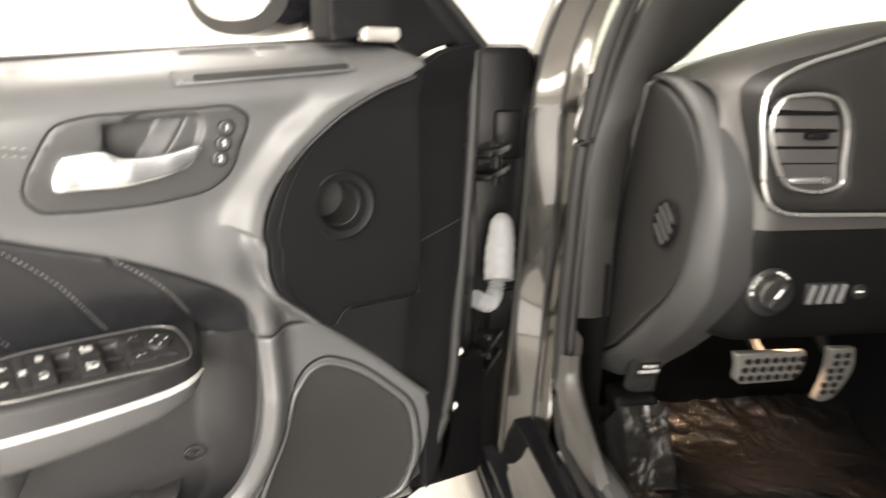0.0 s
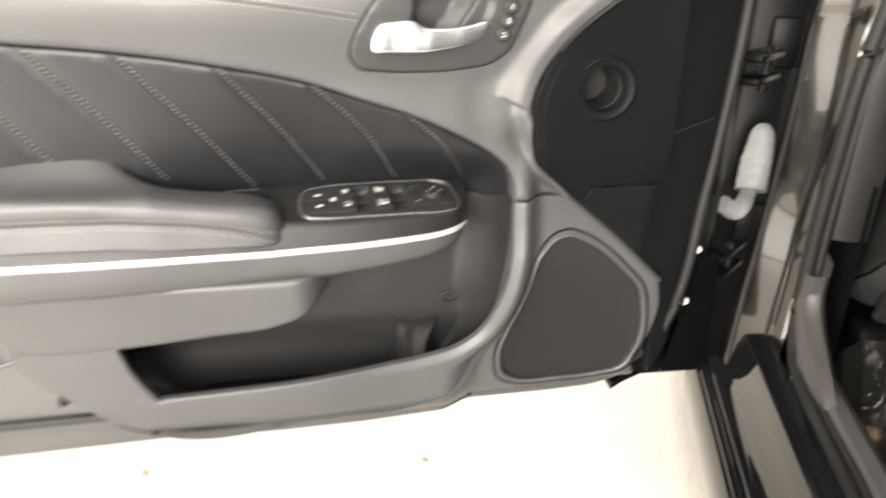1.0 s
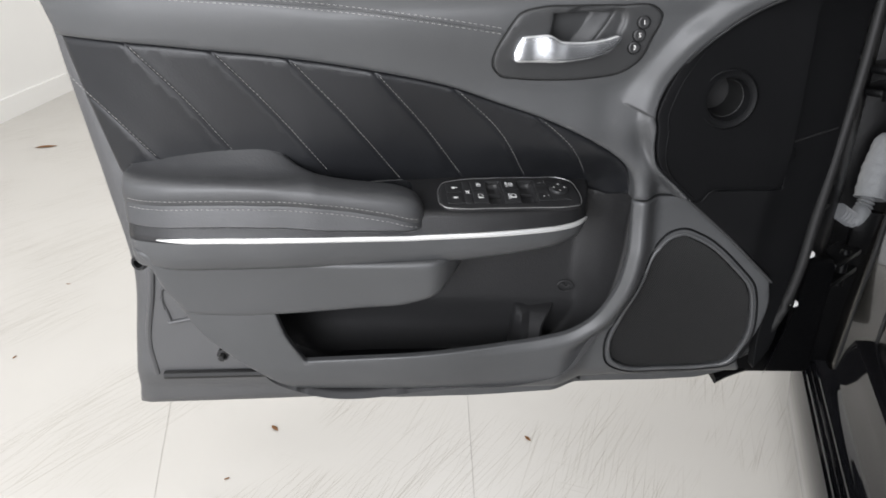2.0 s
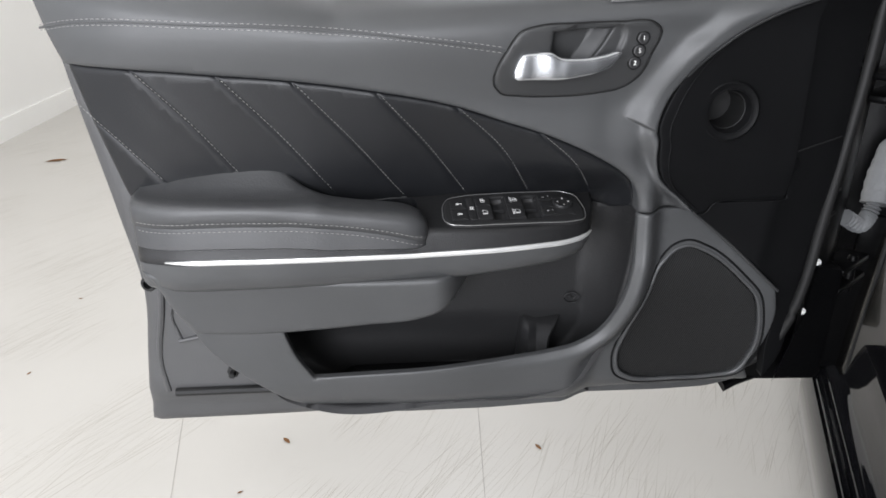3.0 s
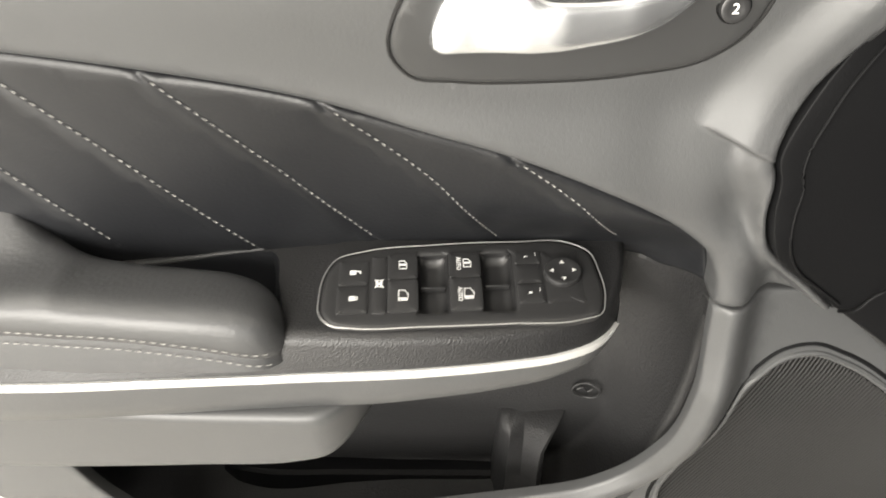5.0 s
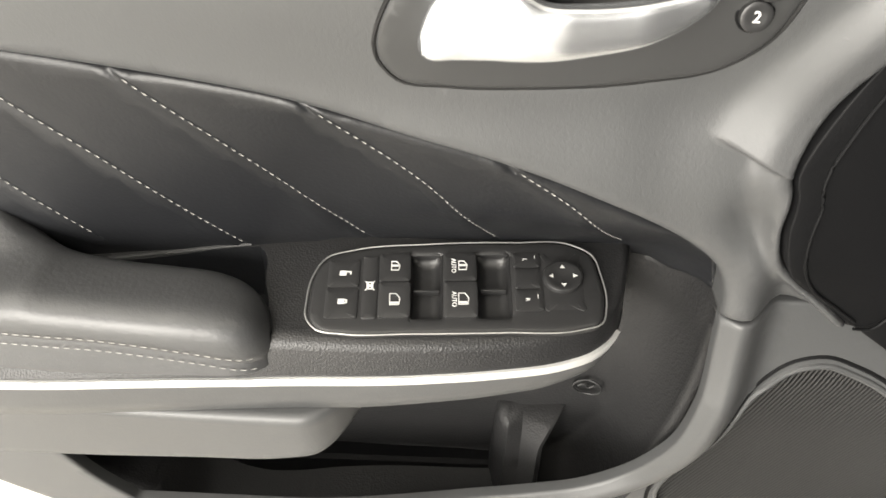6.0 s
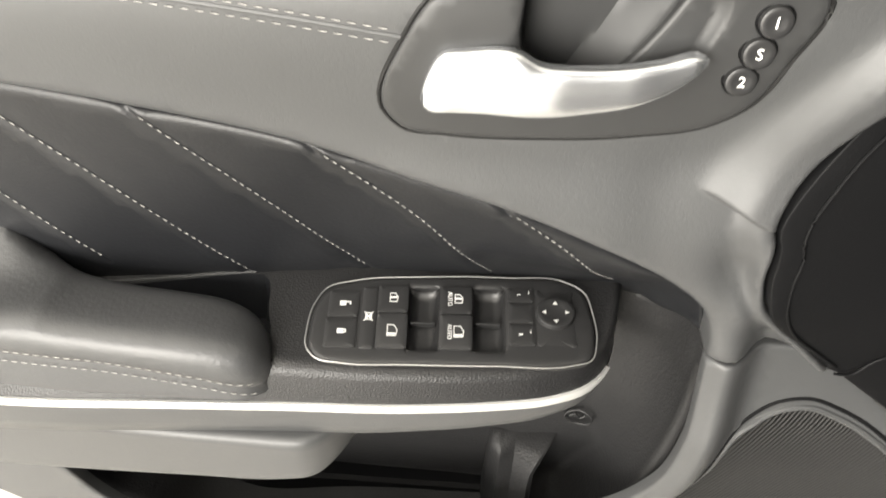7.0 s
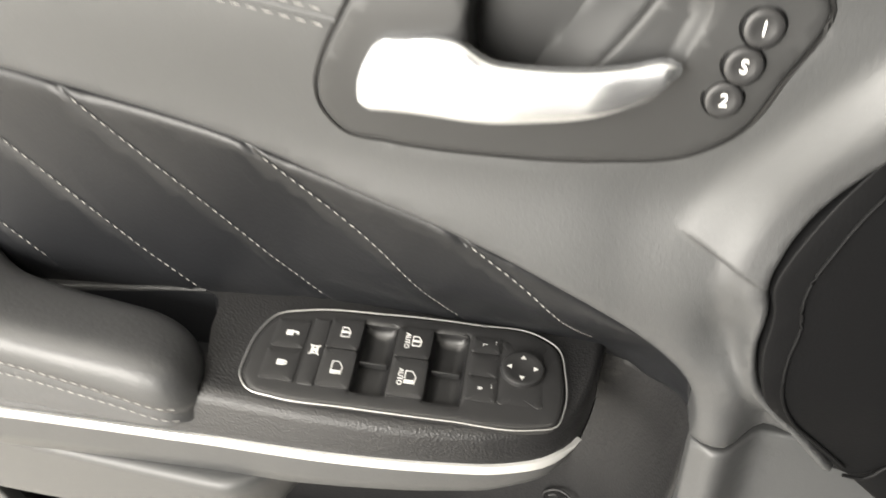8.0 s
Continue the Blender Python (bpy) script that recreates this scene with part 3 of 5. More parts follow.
pocket_rim = smooth_line([(-0.995, 0.640), (-0.995, 0.500), (-0.975, 0.405), (-0.92, 0.380), (-0.680, 0.392), (-0.560, 0.402), (-0.500, 0.425), (-0.462, 0.490), (-0.442, 0.567), (-0.432, 0.641), (-0.434, 0.722)], 0.006)
ring_points = []
tg = np.gradient(pocket_rim, axis=0)
nr = np.stack([-tg[:, 1], tg[:, 0]], 1) / np.linalg.norm(tg, axis=1)[:, None]
for k in (0.0006, 0.002, 0.004, 0.008, 0.013):
    ring_points.append(pocket_rim + nr * k)
ring_points = np.vstack(ring_points)
pocket_loop = np.vstack([pocket_rim, outline([[(-0.434, 0.722), (-0.441, 0.724), (-0.452, 0.717), (-0.470, 0.714), (-0.500, 0.722)], [(-0.500, 0.722), (-0.80, 0.700), (-0.995, 0.640)]])[1:-1]])


def pocket_y(x, z):
    """A bowl that rises to the rim along its lower and front edge and meets the insert above."""
    d = distance(np.stack([x, z], 1), pocket_rim)
    rr = 0.022 + 0.055 * ease(-0.56, -0.46, x) * ease(0.48, 0.60, z)
    s = np.clip(1 - d / rr, 0, 1)
    y = 0.088 + 0.012 * ease(0.52, 0.46, z)
    y = y - (y - 0.006) * (1 - np.sqrt(np.maximum(0, 1 - s * s)))
    y = y - 0.012 * ease(0.66, 0.72, z)
    k = ease(0.655, 0.728, z) * ease(-0.54, -0.50, x)
    return y * (1 - k) + np.minimum(y, insert_y(x, 0.712 + 0 * z) + 0.003) * k


panel("map_pocket", pocket_loop, pocket_y, POCKETMAT, door, r=0, back=0.01, grid=0.006, extra=ring_points, label="dark moulded map pocket with shade put in its colour")

cover_loop = outline([ARC[::-1], [(-0.256, 1.024), (-0.240, 1.030)], [(-0.240, 1.030), (-0.2245, 0.8943), (-0.2225, 0.7445)], [(-0.2225, 0.7445), (-0.2787, 0.7431), (-0.3315, 0.7394), (-0.345, 0.724), (-0.360, 0.727)]])
DUCT = (-0.335, 0.874)
hole = np.array([(DUCT[0] + 0.030 * math.cos(a), DUCT[1] + 0.030 * math.sin(a)) for a in np.linspace(0, 2 * math.pi, 36, endpoint=False)])
panel("speaker_cover", cover_loop, cover_y, HARD, door, r=0.0015, h=0.001, back=0.02, grid=0.010, holes=[hole], label="matt black cover with a round duct")
front_loop = outline([[(-0.354, 0.722), (-0.346, 0.7225), (-0.334, 0.7365), (-0.310, 0.7390), (-0.2729, 0.7405), (-0.2206, 0.7414)], [(-0.2206, 0.7419), (-0.2380, 1.0320)], [(-0.2380, 1.0320), (-0.2000, 1.0480), (-0.1370, 1.0580)], [(-0.1370, 1.0580), (-0.1400, 0.9000), (-0.1429, 0.7500), (-0.1458, 0.6398), (-0.1539, 0.5289), (-0.1681, 0.4505), (-0.1887, 0.4234)], [(-0.1887, 0.4234), (-0.1935, 0.4905), (-0.1900, 0.5470), (-0.2001, 0.5930)], [(-0.2001, 0.5930), (-0.2802, 0.6641), (-0.354, 0.722)]])
panel("front_trim", front_loop, front_y, HARD, door, r=0.0015, h=0.001, back=0.02, grid=0.010, label="matt black trim beside the hinge edge")
bead = np.vstack([arc_line, ridge_line[1:]])
by = np.r_[upper_y(arc_line[:, 0], arc_line[:, 1]) + 0.004, lower_y(ridge_line[1:, 0], ridge_line[1:, 1]) - 0.002]
tube("trim_bead", np.stack([bead[:, 0] + 0.002, by, bead[:, 1] - 0.001], 1), 0.0020, BEZELMAT, door, sides=8)
lip = smooth_line([(-0.262, 1.012), (-0.298, 0.998), (-0.345, 0.968), (-0.385, 0.925), (-0.404, 0.891), (-0.410, 0.873), (-0.4145, 0.856), (-0.4148, 0.843), (-0.4115, 0.830), (-0.4118, 0.812), (-0.4095, 0.793), (-0.405, 0.780), (-0.396, 0.766), (-0.375, 0.747), (-0.356, 0.731)], 0.004)
tube("cover_lip", np.stack([lip[:, 0], cover_y(lip[:, 0], lip[:, 1]) - 0.001, lip[:, 1]], 1), 0.0011, HARD, door, sides=8)
jl = smooth_line([(-0.354, 0.7235), (-0.343, 0.7225), (-0.3315, 0.7379), (-0.2787, 0.7419), (-0.2238, 0.7435)], 0.006)
tube("trim_joint", np.stack([jl[:, 0], cover_y(jl[:, 0], jl[:, 1]) - 0.0002, jl[:, 1]], 1), 0.0011, HARD, door, sides=6)
# ---- armrest ----
FRONT = [(-1.156, 0.030), (-1.151, -0.015), (-1.138, -0.046), (-1.10, -0.064), (-1.0, -0.071), (-0.92, -0.070), (-0.834, -0.061), (-0.759, -0.053), (-0.645, -0.046), (-0.585, -0.039), (-0.545, -0.031), (-0.518, -0.019), (-0.5045, -0.002), (-0.497, 0.020), (-0.492, 0.052)]
EDGE = [(x, y + 0.009 - 0.006 * float(ease(-0.80, -0.74, x))) for x, y in FRONT]


def even_rows(pts, n):
    l = smooth_line(pts, 0.002)
    s = np.r_[0, np.cumsum(np.linalg.norm(np.diff(l, axis=0), axis=1))]
    t = np.linspace(0, s[-1], n)
    return np.stack([np.interp(t, s, l[:, 0]), np.interp(t, s, l[:, 1])], 1)


front, brink = even_rows(FRONT, 96), even_rows(EDGE, 96)


def shelf_z(x, y):
    """The sloping top of the armrest, on which the switches lie."""
    return 0.7222 + 0.306 * (y - 0.0015 - 0.095 * (np.maximum(x, -0.80) + 0.6175)) - 0.004 * ease(-0.80, -1.0, x)


def back_y(x):
    """Where the top of the armrest meets the leather insert."""
    return np.interp(x, [-1.15, -0.90, -0.778, -0.683, -0.591, -0.50], [0.034, 0.012, 0.031, 0.043, 0.054, 0.057])


def strip_z(x):
    return np.interp(x, [-1.17, -1.09, -0.92, -0.76, -0.645, -0.543, -0.50], [0.670, 0.673, 0.677, 0.676, 0.681, 0.687, 0.692])


def under_z(x):
    return np.interp(x, [-1.17, -1.085, -0.912, -0.761, -0.683, -0.604, -0.554, -0.49], [0.624, 0.625, 0.632, 0.634, 0.638, 0.647, 0.654, 0.670])


rows = []
for (x, y), b in zip(front, brink):
    q = np.array((min(max(x, -1.15), -0.515), 0.0))
    q[1] = back_y(q[0]) + 0.010
    p = np.array((x, y))
    d = q - b
    ln = np.linalg.norm(d)
    d = d / ln
    zs, zu = strip_z(x), under_z(x)
    row = [(q[0], q[1] + 0.01, shelf_z(*q) - 0.03), (*q, shelf_z(*q))]
    for k in (0.75, 0.5, 0.3):
        c = q + (b - q) * (1 - k) if k * ln > 0.022 else b + d * max(0.02, k * 0.03)
        row.append((*c, shelf_z(*c)))
    soft = 0.018 - 0.006 * float(ease(-0.80, -0.72, x))
    e = b + d * soft
    zt = float(shelf_z(*e))
    for a in (0, 22, 45, 67, 90):
        s, c = math.sin(radians(a)), math.cos(radians(a))
        m = e - d * soft * s
        row.append((*m, zt - (soft - 0.002) * (1 - c)))
    row.append((*(p + d * 0.0005), zs + 0.006))
    row.append((*p, zs + 0.003))
    row.append((*p, zs - 0.004))
    row.append((*(p + d * 0.002), (zs + zu) / 2))
    row.append((*(p + d * 0.007), zu + 0.006))
    row.append((*(p + d * 0.014), zu))
    row.append((*(p + d * 0.045), zu - 0.004))
    row.append((*(p + d * min(0.10, ln)), zu - 0.002))
    rows.append(row)
skirt = []
for r, (x, y), b in zip(rows, front, brink):
    d = np.array((min(max(x, -1.15), -0.515), back_y(min(max(x, -1.15), -0.515)) + 0.010)) - b
    d = d / np.linalg.norm(d) * 0.0012
    skirt.append([(p[0] - d[0], p[1] - d[1], p[2] - (0.0012 if i > 2 else 0)) for i, p in enumerate(r[12:])])
base = loft("armrest_base", rows, PLASTIC, door, "grained black armrest moulding", ring=True)
loft("armrest_skirt", skirt, VINYL, door, "charcoal lower half of the armrest")
cup = smooth_line([(-0.935, -0.030), (-0.935, -0.004), (-0.88, 0.005), (-0.82, 0.0155), (-0.770, 0.0255), (-0.7625, 0.0262), (-0.7580, 0.0225), (-0.752, 0.000), (-0.745, -0.030), (-0.760, -0.045), (-0.85, -0.045)], 0.006, closed=True)
crow = [[(cup[:, 0].mean() + (px - cup[:, 0].mean()) * k, cup[:, 1].mean() + (py - cup[:, 1].mean()) * k, z) for px, py in cup] for k, z in ((0.93, 0.690), (0.955, 0.694), (0.985, 0.712), (1.0, 0.780))]
carve(base, loft("cutter", crow, PLASTIC, None, "", ring=True))

SW = Matrix.Translation((-0.6175, 0.0015, 0.7245)) @ pose(0, 0, 0, 17.0, 0, 5.4) @ Matrix.Diagonal((1.045, 0.945, 1.0, 1.0))
well = rounded(-0.001, 0.0, 0.176, 0.062, 0.008)
carve(base, loft("cutter", [[SW @ Vector((px, py, z)) for px, py in well] for z in (-0.022, 0.02)], PLASTIC, None, "", ring=True))
base.data.materials.append(LEATHER)
for f in base.data.polygons:
    c = f.center
    if c.z > 0.675 and c.z < shelf_z(c.x, c.y) - 0.001 and inside(np.array([(c.x, c.y)]), cup * 1.0)[0]:
        f.material_index = 1
# edge coloured lighter than the armrest for the light along it
back = smooth_line([(-0.935, -0.004), (-0.88, 0.006), (-0.82, 0.0165), (-0.770, 0.0265)], 0.006)
tube("slot_edge", np.stack([back[:, 0], back[:, 1] + 0.001, shelf_z(back[:, 0], back[:, 1]) + 0.0006], 1), 0.0017, BEZELMAT, door, "raised edge of the grip slot, paler for the light it catches", sides=8)

keep = [(x, y) for x, y in front if -1.098 < x and y < 0.006]
rows = []
for n, (x, y) in enumerate(keep):
    a = np.array(keep[max(0, n - 1)])
    b = np.array(keep[min(len(keep) - 1, n + 1)])
    t = (b - a) / np.linalg.norm(b - a)
    o = np.array((t[1], -t[0]))
    w = 0.0036 * min(1, 0.25 + n / 6, 0.25 + (len(keep) - 1 - n) / 4)
    z = float(strip_z(x))
    rows.append([(x - o[0] * 0.002, y - o[1] * 0.002, z + w * 1.1), (x + o[0] * 0.0022, y + o[1] * 0.0022, z + w), (x + o[0] * 0.0034, y + o[1] * 0.0034, z + w * 0.3), (x + o[0] * 0.0030, y + o[1] * 0.0030, z - w * 0.6), (x + o[0] * 0.0016, y + o[1] * 0.0016, z - w), (x - o[0] * 0.002, y - o[1] * 0.002, z - w * 1.1)])
loft("silver_strip", rows, ARMSTRIP, door, "long brushed silver trim strip", ring=True)

# the padded part, humped at the back
PADX = [-1.150, -1.143, -1.125, -1.09, -1.04, -0.99, -0.955, -0.935, -0.915, -0.89, -0.85, -0.81, -0.78, -0.762, -0.751, -0.744, -0.7395]
PADTOP = [0.752, 0.764, 0.772, 0.780, 0.787, 0.791, 0.789, 0.780, 0.766, 0.757, 0.750, 0.746, 0.743, 0.739, 0.734, 0.727, 0.716]
PADBACK = [0.038, 0.040, 0.040, 0.040, 0.036, 0.033, 0.030, 0.022, 0.010, -0.002, -0.006, -0.005, -0.006, -0.011, -0.018, -0.026, -0.040]
PADFRONT = [-0.022, -0.045, -0.058, -0.069, -0.074, -0.076, -0.076, -0.075, -0.074, -0.073, -0.070, -0.068, -0.066, -0.064, -0.061, -0.056, -0.046]
PADLOW = [0.720, 0.720, 0.720, 0.721, 0.724, 0.726, 0.726, 0.726, 0.725, 0.723, 0.719, 0.713, 0.707, 0.702, 0.700, 0.699, 0.701]
rows, low = [], []
pad_lines = [smooth_line(list(zip(PADX, v)), 0.003) for v in (PADTOP, PADBACK, PADFRONT, PADLOW)]
for x in smooth_line([(v, 0) for v in PADX], 0.005)[:, 0]:
    top, yb, yf, zl = (float(np.interp(x, l[:, 0], l[:, 1])) for l in pad_lines)
    crest = yf + 0.60 * min(0.060, yb - yf)
    brow = min(top, 0.757 - 0.010 * float(ease(-0.84, -0.75, x)))
    row = [(x, yb, shelf_z(x, yb) - 0.02)]
    zc = zl + (top - zl) * 0.30
    for a in np.linspace(0, math.pi, 21):
        c, w = math.cos(a), math.sin(a)
        if c > 0:
            yy, high = crest + (yb - crest) * c**0.62, brow + (top - brow) * float(ease(0.0, 0.45, c))
        else:
            yy, high = crest - (crest - yf) * (-c) ** 0.62, brow
        row.append((x, yy, zc + (high - zc) * w**0.62))
    row += [(x, yf + 0.001, zl + 0.004), (x, yf + 0.0045, zl), (x, yf + 0.004, zl - 0.004), (x, yf + 0.0030, max(float(strip_z(x)) + 0.015, zl - 0.030)), (x, yf + 0.010, max(float(strip_z(x)) + 0.011, zl - 0.034)), (x, yf + 0.03, zl - 0.03)]
    rows.append(row)
    low.append((x, yf, zl))
loft("armrest_pad", rows, PAD, door, "soft black leather armrest pad")
low = np.array(low)[3:-1]
dashes("stitching", low + np.array((0, -0.0006, 0.0075)), THREAD, door, length=0.0042, radius=0.00042, label="pale armrest stitching")
dashes("stitching", low + np.array((0, 0.0024, -0.0050)), THREAD, door, length=0.0042, radius=0.00042, label="pale armrest stitching")

# ---- window switches: built flat, then laid on the armrest ----
switches = thing("window_switch_panel", "black power window switch panel set in the armrest", "switch panel", SW)


def lying(x, d, z):
    """Width and height lie in the panel, depth points down."""
    return np.stack([x, z, -d], 1)


def flat(level):
    return lambda x, z: np.full(np.shape(x), -level)


SW_OUT = [(-0.099, -0.010), (-0.096, 0.012), (-0.088, 0.027), (-0.070, 0.0335), (-0.02, 0.0385), (0.04, 0.0395), (0.080, 0.0370), (0.093, 0.028), (0.098, 0.008), (0.0985, -0.018), (0.094, -0.032), (0.080, -0.0368), (0.03, -0.0385), (-0.03, -0.0390), (-0.075, -0.0385), (-0.091, -0.035), (-0.098, -0.026)]
sw_loop = smooth_line(SW_OUT, 0.004, closed=True)
holes = [outline([[(-0.0304, -0.0265), (-0.0096, -0.0262)], [(-0.0096, -0.0262), (-0.0096, 0.0285)], [(-0.0096, 0.0285), (-0.0304, 0.0285)], [(-0.0304, 0.0285), (-0.0304, -0.0265)]], 0.004),
         outline([[(0.0142, -0.0262), (0.0363, -0.0260)], [(0.0363, -0.0260), (0.0363, 0.0290)], [(0.0363, 0.0290), (0.0142, 0.0290)], [(0.0142, 0.0290), (0.0142, -0.0262)]], 0.004)]
panel("plate", 0.985 * sw_loop, flat(0.0030), BUTTON, switches, r=0.003, h=0.002, back=0.005, grid=0.008, holes=holes, place=lying, label="satin black switch plate", sharp=30)
ringpath = np.column_stack([sw_loop, np.full(len(sw_loop), 0.0030)])
ringpath = np.vstack([ringpath, ringpath[:1]])
tube("chrome_ring", ringpath, 0.00055, RINGMETAL, switches, "thin chrome ring", sides=8)
for h in holes:
    c = h.mean(0)
    panel("finger_recess", c + (h - c) * 1.03, flat(-0.007), BUTTON, switches, r=0.006, h=-0.0095, back=0.001, grid=0.003, place=lying)
    box("recess_rib", pose(c[0], c[1] - 0.003, -0.002), (0.017, 0.0016, 0.006), BUTTON, switches, bevel=0.0006)


def key(x0, x1, y0, y1, top=0.0042, tilt=0.0, name="key"):
    """One rocker key with a slightly dished, tilted face."""
    lp = rounded((x0 + x1) / 2, (y0 + y1) / 2, x1 - x0, y1 - y0, 0.0018)
    return panel(name, lp, lambda x, z: -(top + tilt * (z - y0)) - 0.0, BUTTON, switches, r=0.0005, h=0.0005, back=0.006, grid=0.004, place=lying, sharp=28)


def mark(owner, strokes, z, w=0.0008):
    """White print from short strokes (x0, y0, x1, y1)."""
    bm = bmesh.new()
    for x0, y0, x1, y1 in strokes:
        ln = math.hypot(x1 - x0, y1 - y0)
        m = Matrix.Translation(((x0 + x1) / 2, (y0 + y1) / 2, z)) @ pose(0, 0, 0, 0, 0, math.degrees(math.atan2(y1 - y0, x1 - x0)))
        bmesh.ops.create_cube(bm, size=1.0, matrix=m @ Matrix.Diagonal((ln + w * 0.6, w, 0.0004, 1)))
    return part("print", bm, PRINT, owner, "white printed symbol", smooth=False)


def loop_strokes(pts):
    return [(*a, *b) for a, b in zip(pts, pts[1:] + pts[:1])]


def window_icon(cx, cy, s, low):
    pts = [(cx - 0.0026 * s, cy + 0.004 * s), (cx - 0.0026 * s, cy - 0.004 * s), (cx + 0.0026 * s, cy - 0.004 * s), (cx + 0.0032 * s, cy + 0.0005 * s), (cx + 0.0010 * s, cy + 0.004 * s)]
    st = loop_strokes(pts)
    yy = cy + (-0.0022 if low else 0.0006) * s
    return st + [(cx - 0.0022 * s, yy, cx + 0.0022 * s, yy), (cx - 0.0022 * s, yy - 0.0009, cx + 0.0022 * s, yy - 0.0009)]


# door locks, lockout, two window rockers, mirror selectors
up = key(-0.0862, -0.0650, 0.0004, 0.0240)
dn = key(-0.0868, -0.0650, -0.0262, -0.0012)
for own, yy, op in ((up, 0.012, 0.0016), (dn, -0.0125, 0)):
    st = loop_strokes([(-0.0778, yy - 0.0016), (-0.0778, yy + 0.0016), (-0.0743, yy + 0.0016), (-0.0743, yy - 0.0016)]) + [(-0.0773, yy - 0.0006, -0.0748, yy - 0.0006), (-0.0773, yy + 0.0006, -0.0748, yy + 0.0006)]
    st += [(-0.0743, yy + 0.0013, -0.0725 + op, yy + 0.0010), (-0.0725 + op, yy + 0.0010, -0.0725 + op, yy - 0.0010)] + ([] if op else [(-0.0725, yy - 0.0010, -0.0743, yy - 0.0013)])
    mark(own, st, 0.0043, 0.0009)
lockout = key(-0.0626, -0.0524, -0.0270, 0.0275, 0.0042)
mark(lockout, loop_strokes([(-0.0594, -0.0020), (-0.0594, 0.0036), (-0.0557, 0.0036), (-0.0557, -0.0020)]) + [(-0.0604, 0.0044, -0.0546, -0.0030), (-0.0604, -0.0030, -0.0546, 0.0044), (-0.0590, 0.0008, -0.0560, 0.0008)], 0.0043, 0.0008)
for x0, x1, auto in ((-0.0516, -0.0306, 0), (-0.0082, 0.0140, 1)):
    cx = (x0 + x1) / 2 + (0.0016 if auto else 0.0002)
    for y0, y1, low in ((0.0035, 0.0285, 0), (-0.0262, 0.0027, 1)):
        k = key(x0, x1, y0, y1, 0.0046 if low else 0.0062, 0.055 if low else -0.03, "rocker")
        zt = (0.0046 + 0.055 * 0.0145) if low else (0.0062 - 0.03 * 0.0125)
        yc = (y0 + y1) / 2 - (0 if low else -0.001)
        mark(k, window_icon(cx, yc, 1.15 if low else 0.95, low), zt + 0.0002, 0.00055)
        if auto:
            lettering("print", "AUTO", 0.0046, pose(cx - 0.0060, yc - 0.0003, zt + 0.0001, 0, 0, -90), PRINT, k, label="white printed lettering")
for y0, y1, word in ((0.0165, 0.0290, "L"), (-0.0212, -0.0030, "R")):
    k = key(0.0388, 0.0575, y0, y1, 0.0042)
    lettering("print", word, 0.0040, pose(0.0470, (y0 + y1) / 2, 0.0043, 0, 0, -90), PRINT, k, label="white printed letter")
    mark(k, [(0.0540, (y0 + y1) / 2 + 0.001, 0.0540, (y0 + y1) / 2 + 0.004)], 0.0043, 0.0003)
key(0.0392, 0.0571, -0.0022, 0.0158, 0.0038)
plate_l = rounded(0.0718, 0.0035, 0.0275, 0.050, 0.003)
panel("dial_plate", plate_l, flat(0.0034), BUTTON, switches, r=0.0005, h=0.0005, back=0.002, grid=0.006, place=lying, sharp=28)
dial = turned("mirror_dial", [(0.0, 0.0), (0.0134, 0.002), (0.0134, 0.0062), (0.0128, 0.0074), (0.0116, 0.0078), (0.0086, 0.0070), (0.0, 0.0066)], pose(0.0716, 0.0062, 0.0), BUTTON, switches, "round mirror adjustment dial", sides=40)
bm = bmesh.new()
for k in range(4):
    m = pose(0.0716, 0.0062, 0.0082, 0, 0, 90 * k)
    vs = [bm.verts.new(m @ Vector(v)) for v in ((0.0098, 0, -0.0008), (0.0066, 0.0019, -0.0008), (0.0066, -0.0019, -0.0008))]
    bm.faces.new(vs)
bmesh.ops.solidify(bm, geom=bm.faces[:], thickness=0.0006)
part("print", bm, WHITE, dial, "white printed arrows", smooth=False)

# ---- inner door handle with its bezel and memory buttons ----
grip = thing("inner_door_handle", "satin chrome inner door handle in a charcoal bezel", "door handle")
HOLE = [(-0.584, 0.978), (-0.545, 0.981), (-0.508, 0.9825), (-0.517, 0.966), (-0.527, 0.950), (-0.536, 0.937), (-0.562, 0.930), (-0.581, 0.930), (-0.585, 0.957)]
recess_loop = outline([HOLE[:3], HOLE[2:6], HOLE[5:8], HOLE[7:] + HOLE[:1]], 0.004)
DISH = [(-0.560, 0.990), (-0.512, 0.990), (-0.497, 0.986), (-0.494, 0.976), (-0.498, 0.959), (-0.503, 0.943), (-0.513, 0.931), (-0.527, 0.926), (-0.568, 0.9205), (-0.598, 0.9205), (-0.600, 0.945)]
dish_loop = smooth_line(DISH, 0.004, closed=True) + np.array((0.005, 0.0))


def handle_y(x, z):
    """The plane of the trim round the handle."""
    return -0.050 + 0.022 * ease(0.975, 0.87, z) + lean_y(x) * ease(1.02, 0.97, z)


def bezel_y(x, z):
    """The bezel follows the trim, with a shallow dish round the lever."""
    p = np.stack([np.ravel(x), np.ravel(z)], 1)
    d = distance(p, dish_loop, True)
    dip = 0.0045 * ease(0.0, 0.006, d) * inside(p, dish_loop) * ease(-0.600, -0.550, p[:, 0])
    return handle_y(p[:, 0], p[:, 1]) - 0.003 + dip


